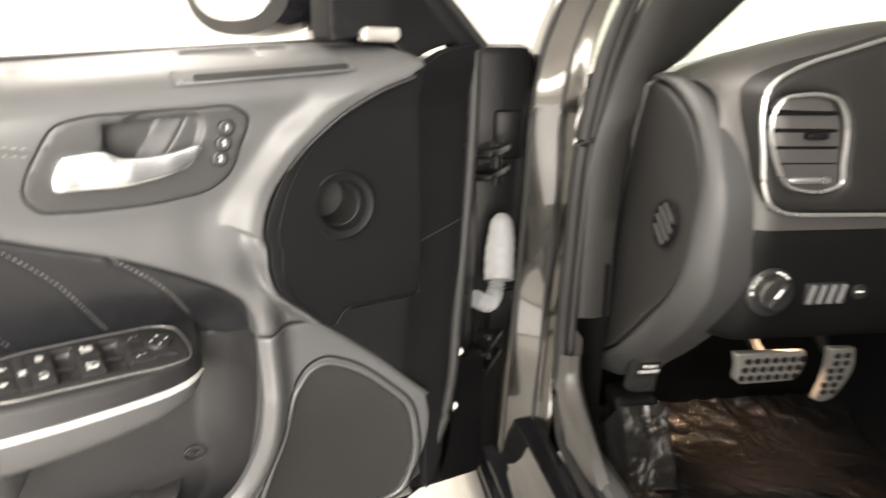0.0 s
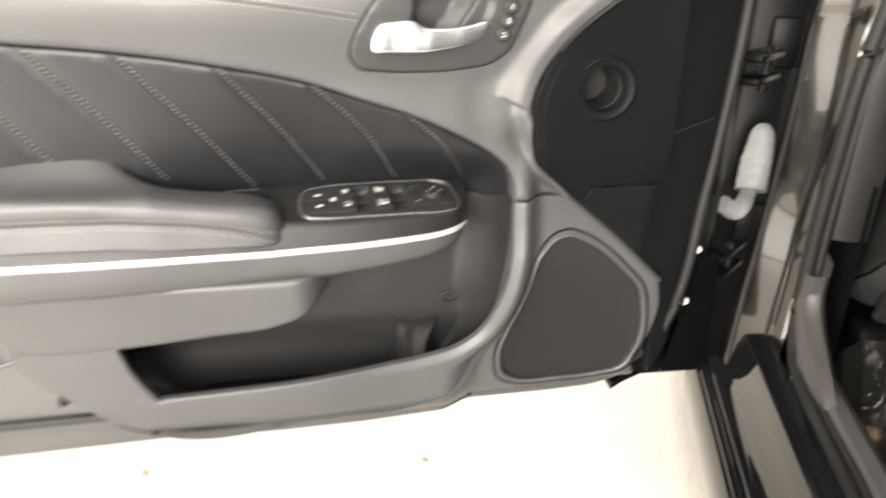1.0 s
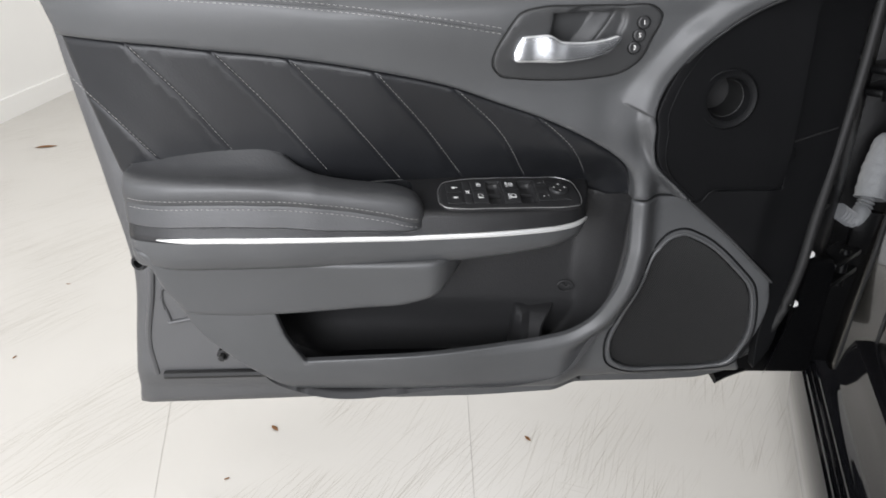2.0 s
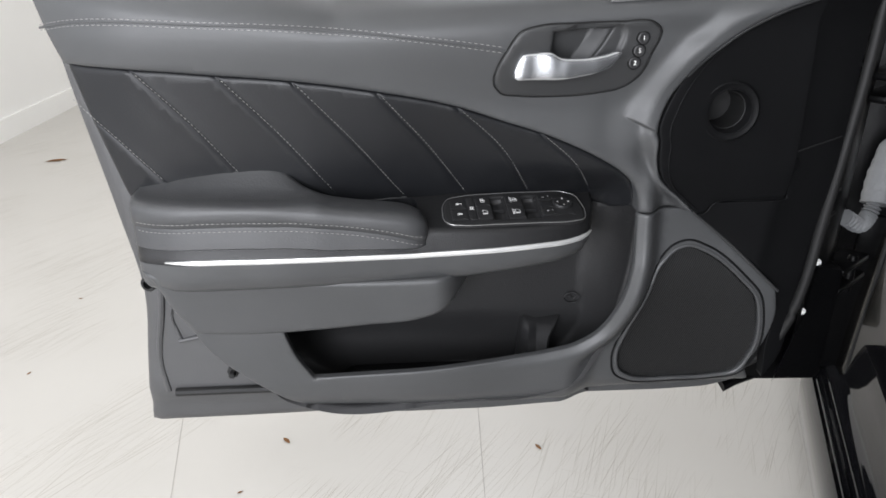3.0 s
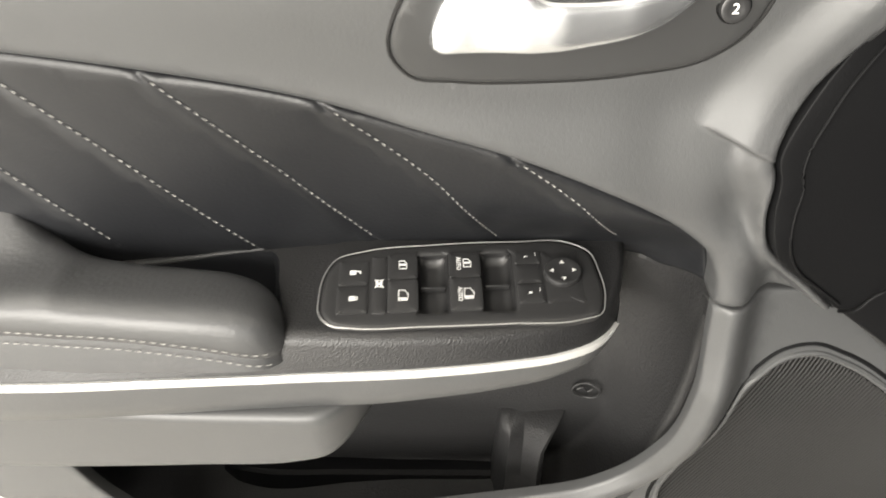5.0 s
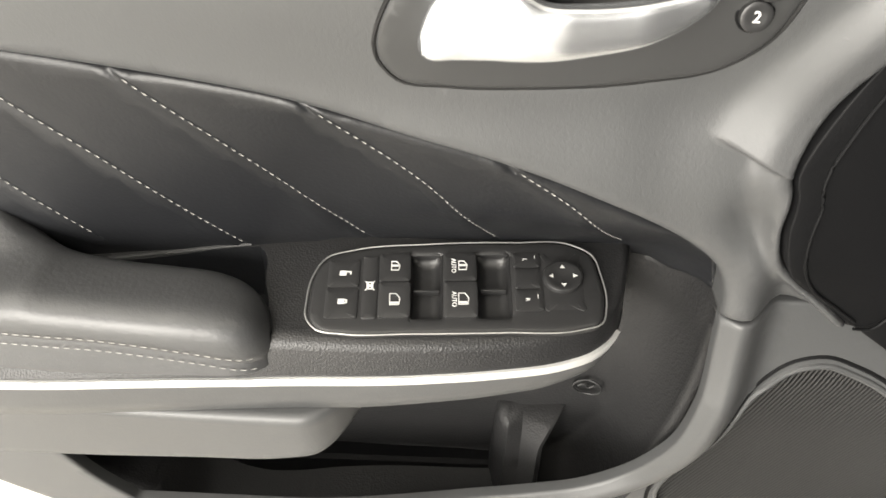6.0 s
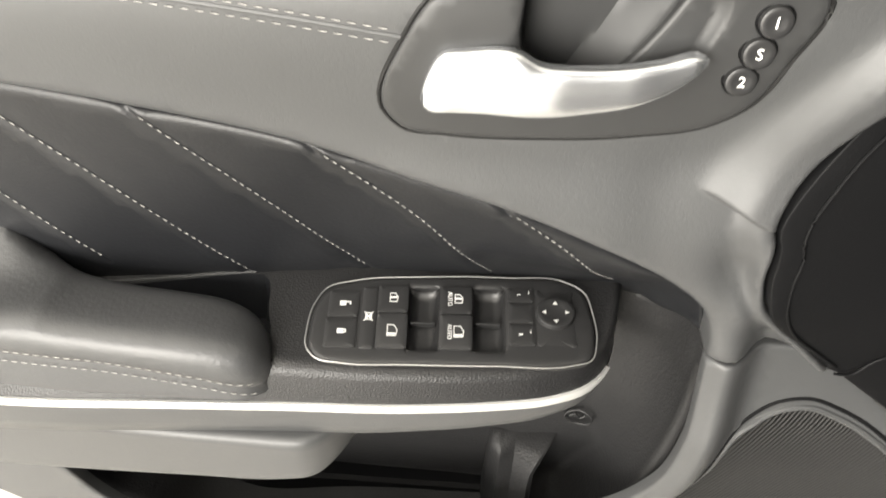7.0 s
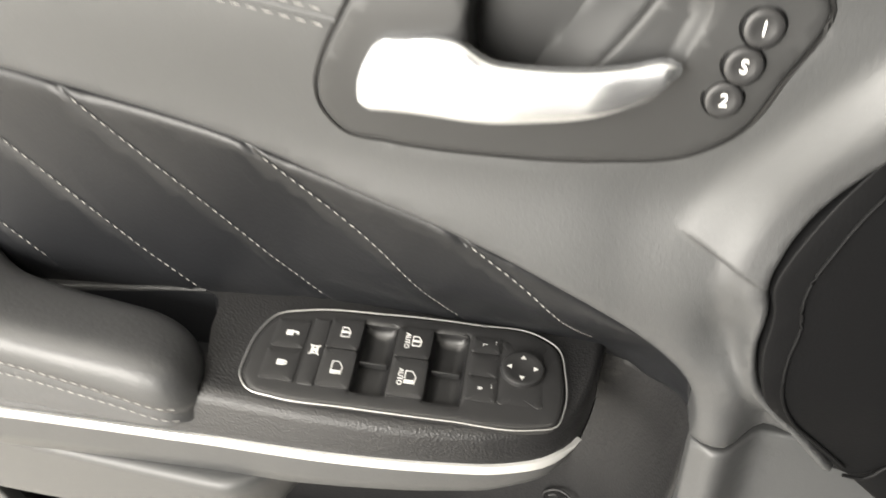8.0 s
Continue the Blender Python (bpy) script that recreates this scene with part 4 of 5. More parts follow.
dish_extra = np.vstack([dish_loop * (1 - k) + dish_loop.mean(0) * k for k in (-0.01, 0.02, 0.06, 0.12, 0.18)])
panel("bezel", bezel_loop, bezel_y, BEZELMAT, grip, r=0.0025, h=0.003, back=0.014, grid=0.006, holes=[recess_loop], extra=dish_extra, label="satin charcoal handle bezel")
gap = centre + (bezel_loop - centre) * 1.012
gp = np.stack([gap[:, 0], upper_y(gap[:, 0], gap[:, 1]) + 0.0002, gap[:, 1]], 1)
tube("bezel_gap", np.vstack([gp, gp[:2]]), 0.0013, RUBBER, grip, "dark gap round the bezel", sides=6)
rc = recess_loop.mean(0)
panel("recess", rc + (recess_loop - rc) * 1.02, lambda x, z: handle_y(x, z) + 0.003 + 0.019 * np.clip((-0.504 - (x - 0.62 * (z - 0.975))) / 0.030, 0, 1), BEZELMAT, grip, r=0.002, h=-0.004, back=0.002, grid=0.003, label="dark finger recess", sharp=24)
TOP = [(-0.6375, 0.926), (-0.634, 0.938), (-0.627, 0.9495), (-0.612, 0.9525), (-0.590, 0.9535), (-0.578, 0.9475), (-0.562, 0.9465), (-0.540, 0.9478), (-0.520, 0.9515), (-0.504, 0.9552), (-0.4995, 0.9535)]
LOW = [(-0.6375, 0.9225), (-0.634, 0.9185), (-0.620, 0.9180), (-0.600, 0.9185), (-0.580, 0.9190), (-0.555, 0.9225), (-0.530, 0.9285), (-0.515, 0.9360), (-0.504, 0.9455), (-0.4995, 0.9505)]
tl, ll = smooth_line(TOP, 0.002) + np.array((0.004, 0)), smooth_line(LOW, 0.002) + np.array((0.004, 0))
rows = []
for x in np.linspace(-0.6332, -0.4958, 60):
    zt, zb = np.interp(x, tl[:, 0], tl[:, 1]), np.interp(x, ll[:, 0], ll[:, 1])
    zc, hz = (zt + zb) / 2, max(0.0012, (zt - zb) / 2)
    base = float(handle_y(np.array([x]), np.array([zc]))[0])
    out = 0.008 + 0.006 * float(ease(-0.611, -0.561, x)) - 0.004 * float(ease(-0.531, -0.495, x))
    th = 0.0062 * min(1.0, hz / 0.005)
    yc = base - out
    row = []
    for a in np.linspace(0, 2 * math.pi, 24, endpoint=False):
        c, s = math.cos(a), math.sin(a)
        row.append((x, yc + th * math.copysign(abs(s) ** 0.5, s), zc + hz * math.copysign(abs(c) ** 0.55, c)))
    rows.append(row)
loft("lever", rows, CHROME, grip, "satin chrome lever", ring=True)
for n, (x, z, word) in enumerate(((-0.4690, 0.9712, "1"), (-0.4722, 0.9552, "S"), (-0.4758, 0.9393, "2"))):
    y = float(bezel_y(np.array([x]), np.array([z]))[0])
    m = pose(x, y, z, 90, 0, 0)
    b = turned("memory_button", [(0.0078, -0.004), (0.0078, 0.0030), (0.0074, 0.0042), (0.0064, 0.0047), (0.0040, 0.0042), (0.0, 0.0040)], m, BUTTON, grip, "round black seat memory button", sides=32)
    lettering("print", word, 0.0078, m @ pose(0, 0, 0.0046), WHITE, b, label="white printed character")
    ring = np.array([m @ Vector((0.0083 * math.cos(a), 0.0083 * math.sin(a), 0.0004)) for a in np.linspace(0, 2 * math.pi, 33)])
    tube("button_collar", ring, 0.0007, HARD, grip, sides=6)

# ---- grille, duct and fittings of the door ----
gl = gc + (grille_loop - gc) * 0.992
panel("speaker_grille", gl, lambda x, z: lower_y(x, z) + 0.0105, KNEEMAT, door, r=0.002, h=0.0, back=0.01, grid=0.007, label="fine black speaker mesh")
rows_v, rows_f = [], []
for k in range(-40, 120):
    # slanting wires of the mesh
    z0 = 0.40
    xa, xb = -0.60 + k * 0.0034, -0.60 + k * 0.0034 + 0.10
    line = np.stack([np.linspace(xa, xb, 90), np.linspace(z0, 0.67, 90)], 1)
    keep = inside(line, gl) & (distance(line, gl, True) > 0.002)
    if keep.sum() < 4:
        continue
    seg = line[keep][np.unique(np.linspace(0, keep.sum() - 1, 45).astype(int))]
    y = lower_y(seg[:, 0], seg[:, 1]) + 0.0066
    for (p, ya), (q, yb) in zip(zip(seg[:-1], y[:-1]), zip(seg[1:], y[1:])):
        n0 = len(rows_v)
        w = 0.0009
        rows_v += [(p[0] - w, ya, p[1]), (p[0], ya - 0.0017, p[1]), (p[0] + w, ya, p[1]), (q[0] - w, yb, q[1]), (q[0], yb - 0.0017, q[1]), (q[0] + w, yb, q[1])]
        rows_f += [(n0, n0 + 1, n0 + 4, n0 + 3), (n0 + 1, n0 + 2, n0 + 5, n0 + 4)]
tagged(mesh_object("grille_ribs", rows_v, rows_f, MESHRIB, door, "fine slanted ribs of the speaker mesh"), kind="stuff")
for grow, rad in ((1.000, 0.0032), (1.060, 0.0022)):
    lp = gc + (grille_loop - gc) * grow
    y = lower_y(lp[:, 0], lp[:, 1])
    ring = np.stack([lp[:, 0], y + 0.001, lp[:, 1]], 1)
    tube("grille_rim", np.vstack([ring, ring[:2]]), rad, VINYL if grow == 1.0 else HARD, door, "moulded rim round the speaker mesh")

DM = pose(DUCT[0], cover_y(np.array([DUCT[0]]), np.array([DUCT[1]]))[0], DUCT[1], 90, 0, 0)
turned("duct_ring", [(0.0415, -0.004), (0.0412, 0.0010), (0.0395, 0.0030), (0.0380, 0.0033), (0.0372, 0.0026), (0.0312, 0.0018), (0.0304, 0.0028), (0.0294, 0.0026), (0.0286, 0.0), (0.0270, -0.008), (0.0262, -0.010), (0.0270, -0.014)], DM, HARD, door, "round black duct ring", sides=48, caps=False)
turned("duct_tube", [(0.0285, -0.002), (0.0280, -0.010), (0.0255, -0.012), (0.0250, -0.060), (0.0, -0.061)], DM, RUBBER, door, "dark duct throat", sides=40, caps=False)

# joints in the front trim
for pts in ([(-0.2215, 0.8128), (-0.1822, 0.8221), (-0.1476, 0.8298)],):
    l = smooth_line(pts, 0.01)
    tube("trim_joint", np.stack([l[:, 0], front_y(l[:, 0], l[:, 1]) - 0.0004, l[:, 1]], 1), 0.0012, RUBBER, door)
turned("trim_plug", [(0.010, -0.002), (0.0098, 0.0012), (0.0085, 0.0018), (0.0, 0.0016)], pose(-0.222, float(front_y(np.array([-0.222]), np.array([0.795]))[0]), 0.795, 90, 0, 20), HARD, door, sides=24)

# slot for the side window air, weather strip and mirror sail
slot = rounded(0, 0, 0.196, 0.013, 0.006)
sa = np.array([(-0.420 + px, 1.0265 + 0.10 * px * 0.75 + py) for px, py in slot])
def slot_y(x, z):
    return upper_y(x, z) - 0.0012
panel("demister_slot", sa, slot_y, VINYL, door, r=0.003, h=-0.0016, back=0.004, grid=0.006)
# solid black block in place of the slot's shaded inside
box("slot_dark_block", Matrix.Translation((-0.412, float(upper_y(np.array([-0.412]), np.array([1.025]))[0]) - 0.001, 1.0245)) @ pose(0, 0, 0, -40, -4, 0), (0.168, 0.008, 0.009), RUBBER, door, bevel=0.003)
bx = np.linspace(-1.25, -0.30, 60)
tube("belt_weatherstrip", np.stack([bx, np.full(60, 0.066), belt_z(bx) + 0.002], 1), 0.006, RUBBER, door, "black window weatherstrip")
sail = outline([[(-0.336, 1.058), (-0.336, 1.215)], [(-0.336, 1.215), (-0.205, 1.112), (-0.140, 1.062)], [(-0.140, 1.062), (-0.20, 1.050), (-0.238, 1.036)], [(-0.238, 1.036), (-0.262, 1.060), (-0.336, 1.058)]])
panel("mirror_sail", sail, lambda x, z: 0.004 + 0.25 * np.maximum(0, x + 0.26) - 0.02 * ease(1.08, 1.03, z), HARD, door, r=0.004, h=0.004, back=0.05, grid=0.012, label="matt black mirror sail trim")
loz = rounded(-0.275, 1.0665, 0.050, 0.017, 0.008, skew=0.1)
panel("lozenge_badge", loz, lambda x, z: -0.008 + 0 * x, STEEL, door, r=0.003, h=0.003, back=0.012, grid=0.005, label="small brushed silver lozenge on the sail trim")
fx = smooth_line([(-0.124, 0.044, 1.05), (-0.205, 0.035, 1.122), (-0.36, 0.03, 1.245), (-0.60, 0.03, 1.36), (-1.0, 0.04, 1.42)], 0.03)
tube("window_frame", fx, 0.021, HARD, door, "black door window frame", sides=10)
tube("window_frame_seal", fx + np.array((0.012, -0.020, 0.006)), 0.006, RUBBER, door, sides=8)

# wing mirror on the outside
mrows = []
for k, s in enumerate((0.80, 0.96, 1.0, 0.97, 0.86, 0.62, 0.25)):
    xx = (-0.055, -0.052, -0.035, -0.005, 0.025, 0.050, 0.062)[k]
    mrows.append([(-0.315 + xx + -0.35 * 0.125 * math.cos(a) * s, 0.27 + 0.125 * s * math.copysign(abs(math.cos(a)) ** 0.75, math.cos(a)), 1.148 + 0.088 * s * math.copysign(abs(math.sin(a)) ** 0.75, math.sin(a))) for a in np.linspace(0, 2 * math.pi, 36, endpoint=False)])
mirror = loft("wing_mirror", mrows, GLOSS, door, "glossy black wing mirror", ring=True)
MIRROR = material("mirror_glass", (0.92, 0.93, 0.93), 0.02, metal=1.0, blotch=0.0, rough_var=0.01)
mrows = [[(-0.3715 + o + -0.35 * 0.125 * math.cos(a) * s, 0.27 + 0.125 * s * math.copysign(abs(math.cos(a)) ** 0.75, math.cos(a)), 1.148 + 0.088 * s * math.copysign(abs(math.sin(a)) ** 0.75, math.sin(a))) for a in np.linspace(0, 2 * math.pi, 36, endpoint=False)] for o, s in ((0.0, 0.74), (0.003, 0.76))]
loft("mirror_pane", mrows, MIRROR, door, "pale mirror glass", ring=True)
box("mirror_foot", pose(-0.25, 0.13, 1.075), (0.09, 0.14, 0.05), GLOSS, door, bevel=0.015)

# lower steel of the door: step, pressings, plug and bolt
# black tube stands where the steel has only a dark slot
tube("dark_slot_tube", smooth_line([(-1.182, 0.128, 0.335), (-1.08, 0.1275, 0.339), (-0.97, 0.127, 0.343)], 0.03), 0.0075, RUBBER, door, "black tube for the dark slot in the door steel")
tube("pressed_edge", smooth_line([(-1.176, 0.132, 0.60), (-1.187, 0.132, 0.50), (-1.203, 0.134, 0.39), (-1.196, 0.133, 0.335)], 0.02), 0.006, SHELL, door)
tube("pressed_edge", smooth_line([(-1.165, 0.131, 0.437), (-1.10, 0.130, 0.452), (-1.02, 0.130, 0.460)], 0.02), 0.004, SHELL, door)
tube("pressed_edge", smooth_line([(-1.160, 0.131, 0.437), (-1.170, 0.131, 0.50), (-1.150, 0.131, 0.520)], 0.02), 0.003, SHELL, door)
turned("rubber_plug", [(0.012, -0.11), (0.012, 0.004), (0.0105, 0.006), (0.007, 0.006), (0.0065, -0.008), (0.0, -0.008)], pose(-1.158, 0.022, 0.600, 90, 0, -12), RUBBER, door, "black rubber plug", sides=24)
turned("bolt", [(0.011, -0.06), (0.011, 0.0), (0.006, 0.001), (0.006, 0.012), (0.004, 0.014), (0.0, 0.014)], pose(-1.068, 0.092, 0.398, 90, 0, 0), RUBBER, door, "dark trim bolt", sides=6)
for px, pz in ((-1.166, 0.405), (-1.13, 0.50), (-1.10, 0.476)):
    turned("small_hole", [(0.0032, -0.003), (0.0032, 0.001), (0.0, 0.001)], pose(px, 0.1345, pz, 90, 0, 0), RUBBER, door, sides=12)

# pocket: divider, tray lip and a moulded oval
drows = []
for k in np.linspace(0, 1, 14):
    z = 0.400 + 0.105 * k
    cap = 0.020 * max(0, (k - 0.82) / 0.18) ** 2
    flare = 0.020 * max(0, (k - 0.70) / 0.30) ** 2
    x0, xr, yr = -0.589 + 0.007 * k, -0.546 + 0.010 * k + flare, 0.016 + 0.052 * k**1.2 + cap
    drows.append([(x0, 0.105, z), (x0, 0.084 + cap * 0.5, z), (x0 + 0.003, 0.076 + cap * 0.5, z), (x0 + 0.012, 0.070 - 0.030 * (1 - k) + cap, z), (x0 + 0.026, yr + 0.016, z), (xr - 0.004, yr, z + 0.001), (xr, yr + 0.003, z + 0.001), (xr + 0.002, yr + 0.012, z), (xr + 0.004, 0.105, z)])
drows.append([(p[0] * 0.85 + 0.15 * -0.555, 0.105, 0.508) for p in drows[-1]])
loft("pocket_divider", drows, POCKETMAT, door, "moulded divider in the map pocket")
lip = smooth_line([(-0.885, 0.096, 0.390), (-0.868, 0.086, 0.402), (-0.842, 0.080, 0.405), (-0.735, 0.080, 0.409), (-0.588, 0.082, 0.414)], 0.01)
rows = [[(x, y + 0.03, z + 0.0), (x, y + 0.004, z + 0.001), (x, y, z - 0.003), (x, y, z - 0.03)] for x, y, z in lip]
loft("pocket_tray", rows, HARD, door, "black tray in the map pocket")
ring = np.array([(-0.5005 + 0.0128 * math.cos(a), 0.0835 - 0.02 * max(0, math.cos(a)) * 0.2, 0.5405 + 0.0092 * math.sin(a)) for a in np.linspace(0, 2 * math.pi, 33)])
tube("moulded_oval", ring, 0.0012, POCKETMAT, door, "moulded oval mark", sides=6)
tube("moulded_oval", smooth_line([(-0.509, 0.0835, 0.541), (-0.5035, 0.0835, 0.544), (-0.499, 0.0835, 0.5385), (-0.494, 0.0835, 0.5425)], 0.003), 0.0011, POCKETMAT, door, sides=6)
arc = smooth_line([(-0.548, 0.094, 0.400), (-0.538, 0.090, 0.410), (-0.522, 0.086, 0.418), (-0.503, 0.080, 0.427), (-0.482, 0.071, 0.430), (-0.466, 0.058, 0.428)], 0.006)
loft("bottle_holder", [[(x, y + 0.02, z - 0.004), (x, y + 0.002, z), (x, y, z - 0.003), (x + 0.001, y - 0.004, z - 0.05)] for x, y, z in arc], HARD, door, "black bottle holder in the map pocket")

# hinge end of the door: black shut face, weather seal, screws
face = smooth_line([(-0.150, 0.022), (-0.128, 0.050), (-0.105, 0.085), (-0.060, 0.120), (-0.02, 0.170)], 0.012)
rows = []
for z in np.linspace(0.400, 1.05, 26):
    inset = 0.018 * float(ease(0.52, 0.38, z))
    rows.append([(x - inset * 0.6, y + inset, z) for x, y in face])
loft("shut_face", rows, DULLPAINT, door, "black painted hinge end of the door")
sealpath = smooth_line([(-0.128, 0.020, 1.050), (-0.130, 0.020, 0.93), (-0.136, 0.022, 0.80), (-0.143, 0.024, 0.69), (-0.150, 0.026, 0.58), (-0.162, 0.032, 0.51), (-0.182, 0.045, 0.455), (-0.205, 0.065, 0.42)], 0.012)
tube("door_seal", sealpath, 0.008, RUBBER, door, "black rubber door seal", sides=10)
for x, y, z in ((-0.108, 0.066, 0.925), (-0.108, 0.066, 0.845), (-0.112, 0.066, 0.61), (-0.118, 0.068, 0.52)):
    turned("seal_clip", [(0.006, -0.004), (0.0055, 0.003), (0.003, 0.006), (0.0, 0.006)], pose(x, y, z, 90, 0, -55), WHITE, door, "small white clip", sides=10)
for z in (1.02, 0.99, 0.96, 0.93, 0.88, 0.84, 0.80, 0.76, 0.72, 0.68):
    tube("shut_rib", smooth_line([(-0.118, 0.052, z), (-0.100, 0.080, z + 0.004), (-0.085, 0.092, z + 0.006)], 0.01), 0.003, RUBBER, door)
for z in (0.895, 0.565):
    box("hinge", pose(0.0, 0.170, z, 0, 0, 40), (0.115, 0.045, 0.012), DULLPAINT, door, "black steel hinge arm", bevel=0.004)
    box("hinge", pose(0.0, 0.170, z - 0.035, 0, 0, 40), (0.115, 0.045, 0.012), DULLPAINT, door, bevel=0.004)
    turned("hinge_pin", [(0.009, -0.045), (0.009, 0.02), (0.006, 0.025), (0.0, 0.025)], pose(0.012, 0.165, z - 0.01), DULLPAINT, door, "hinge pin", sides=16)
rows = []
for x, y, zt in ((-0.215, 0.082, 0.357), (-0.195, 0.086, 0.367), (-0.175, 0.092, 0.371), (-0.150, 0.100, 0.374)):
    rows.append([(x, y + 0.04, zt + 0.010), (x, y + 0.004, zt + 0.006), (x, y, zt), (x, y + 0.004, zt - 0.006), (x, y + 0.04, zt - 0.004)])
box("corner_block", pose(-0.112, 0.128, 0.475), (0.150, 0.064, 0.222), DULLPAINT, door, "black lower hinge corner of the door", bevel=0.016)
loft("bottom_flange", rows, DULLPAINT, door, "black lower edge of the door", ring=True)

# pale wiring boot between door and pillar
boot = thing("wiring_boot", "pale grey rubber wiring boot between door and pillar", "wiring boot")
bp = smooth_line([(0.068, 0.222, 0.772), (0.059, 0.208, 0.742), (0.049, 0.196, 0.705), (0.040, 0.182, 0.668)], 0.006)
rad = np.interp(np.arange(len(bp)), [0, 2, len(bp) * 0.5, len(bp) - 1], [0.010, 0.019, 0.0250, 0.0255]) * (1 + 0.035 * np.sin(np.arange(len(bp)) * 1.9))
tube("sleeve", bp, rad, BOOT, boot, sides=14)
cp = smooth_line([(0.036, 0.180, 0.678), (0.022, 0.168, 0.650), (0.004, 0.156, 0.640), (-0.03, 0.150, 0.656)], 0.0022)
tube("bellows", cp, [0.0125 + 0.0028 * math.sin(k * 2.1) for k in range(len(cp))], BOOT, boot, "corrugated bellows", sides=14)

# ---- the car body, in its own axes: x to the car's inside, y to its nose ----
CAR = pose(0.02, 0.20, 0.0, 0, 0, -21.1)
body = new("body_axes")


def along(name, profile, v0, v1, mat, label="", n=14):
    return loft(name, [[(u, v, z) for u, z in profile] for v in np.linspace(v0, v1, n)], mat, body, label)


SILL = [(0.10, 0.10), (0.03, 0.11), (0.004, 0.16), (-0.004, 0.235), (0.000, 0.268), (0.004, 0.276), (0.009, 0.272), (0.013, 0.277), (0.018, 0.272), (0.022, 0.279), (0.028, 0.274), (0.033, 0.283), (0.040, 0.284), (0.052, 0.288), (0.060, 0.300), (0.068, 0.345), (0.078, 0.372), (0.105, 0.382), (0.120, 0.380)]
along("sill", SILL, -1.6, 0.11, GLOSS, "glossy black ribbed sill")
pillar = [(0.074, 0.110), (0.076, 0.080), (0.078, 0.066), (0.0825, 0.0598), (0.0840, 0.0590), (0.098, 0.0525), (0.114, 0.045), (0.1300, 0.0375), (0.1315, 0.0366), (0.134, 0.034), (0.137, 0.033), (0.142, 0.028), (0.150, 0.014), (0.156, 0.012), (0.162, 0.03)]
rows = []
for z in np.linspace(0.10, 1.40, 60):
    lean = 1.1 * max(0, z - 0.90) ** 2
    rows.append([(u + lean - 0.014 * float(ease(0.8, 0.3, z)) + 0.03 * (z - 0.6), v + 0.35 * max(0, z - 0.95) ** 1.15 + 0.06 * (z - 0.6) + 0.0022 * math.sin(z * 17 + 30 * u) + 0.0012 * math.sin(z * 41 + 2), z) for u, v in pillar])
loft("hinge_pillar", rows, LITPAINT, body, "black hinge pillar with its pale reflection put in the paint")
# black tubes draw the dark edges of the pillar's reflection
for k, thick in ((3, 0.0035), (7, 0.0030)):
    run = np.array([r[k] for r in rows[9:]])
    tube("pillar_dark_streak", run, [thick * (1 + 0.9 * noise.noise(Vector((3.0 * k, p[2] * 11, 0.4)))) for p in run], RUBBER, body, "uneven black streak for a dark reflection", sides=8)
box("pillar_inside", pose(0.035, 0.17, 0.665), (0.13, 0.15, 0.79), DULLPAINT, body, "black metal behind the hinges", bevel=0.02)
along("fender", [(-0.055, 0.275), (-0.075, 0.45), (-0.08, 0.75), (-0.05, 0.98), (0.02, 1.04), (0.30, 1.06)], 0.16, 1.5, GLOSS, "glossy black front wing")
for z, s in ((0.905, 1), (0.575, 1)):
    box("hinge_plate", pose(0.055, 0.090, z), (0.05, 0.02, 0.085), DULLPAINT, body, bevel=0.006)
for u, v, z in ((0.100, 0.046, 0.355), (0.107, 0.044, 0.375)):
    turned("pillar_hole", [(0.006, -0.004), (0.006, 0.0015), (0.0, 0.0015)], pose(u, v, z, 90, 0, 0), RUBBER, body, sides=12)
tube("pillar_crack", smooth_line([(0.088, 0.050, 0.43), (0.092, 0.049, 0.40), (0.100, 0.046, 0.34), (0.102, 0.046, 0.315)], 0.01), 0.0045, RUBBER, body, "black sealant and cable on the pillar")
box("pillar_buffer", pose(0.098, 0.042, 0.318), (0.036, 0.012, 0.040), RUBBER, body, "black rubber buffer", bevel=0.005)
box("pillar_buffer", pose(0.078, 0.045, 0.250), (0.036, 0.03, 0.022), RUBBER, body, bevel=0.008)

# rubber seal round the doorway and the trims behind it
SEALP = [(0.46, 0.17, 1.40), (0.290, 0.09, 1.20), (0.203, 0.02, 1.06), (0.160, -0.012, 0.92), (0.145, -0.020, 0.72), (0.141, -0.022, 0.54), (0.142, -0.030, 0.44), (0.140, -0.060, 0.395), (0.134, -0.14, 0.380), (0.130, -0.40, 0.376), (0.130, -1.5, 0.376)]
sp = smooth_line(SEALP, 0.012)
tube("doorway_seal", sp, 0.013, RUBBER, body, "black rubber doorway seal", sides=12)
tube("doorway_seal_lip", sp + np.array((0.016, -0.004, 0.004)), 0.008, RUBBER, body, sides=8)
rows = []
for z in np.linspace(0.60, 1.42, 40):
    lean = 0.87 * max(0, z - 0.86) ** 1.6
    far = max(0.262 + lean, 0.262 + lean * 0.2 + float(ease(0.96, 1.034, z)) * (0.102 + max(0, z - 1.034)))
    fwd = 0.42 * max(0, z - 0.95) ** 1.15
    up = float(ease(0.97, 1.04, z))
    rows.append([(0.158 + lean, -0.012 + fwd, z), (0.166 + lean, -0.030 + fwd, z), (0.190 + lean, -0.036 + fwd, z), (0.222 + lean, -0.026 + fwd, z), ((1 - up) * (0.240 + 0.10 * (z - 0.8)) + up * (0.3 * 0.222 + 0.7 * far + 0.3 * lean - 0.010), 0.02 * up + fwd, z), ((1 - up) * (0.262 + 0.10 * (z - 0.8)) + up * far, 0.09 + 0.5 * fwd, z)])
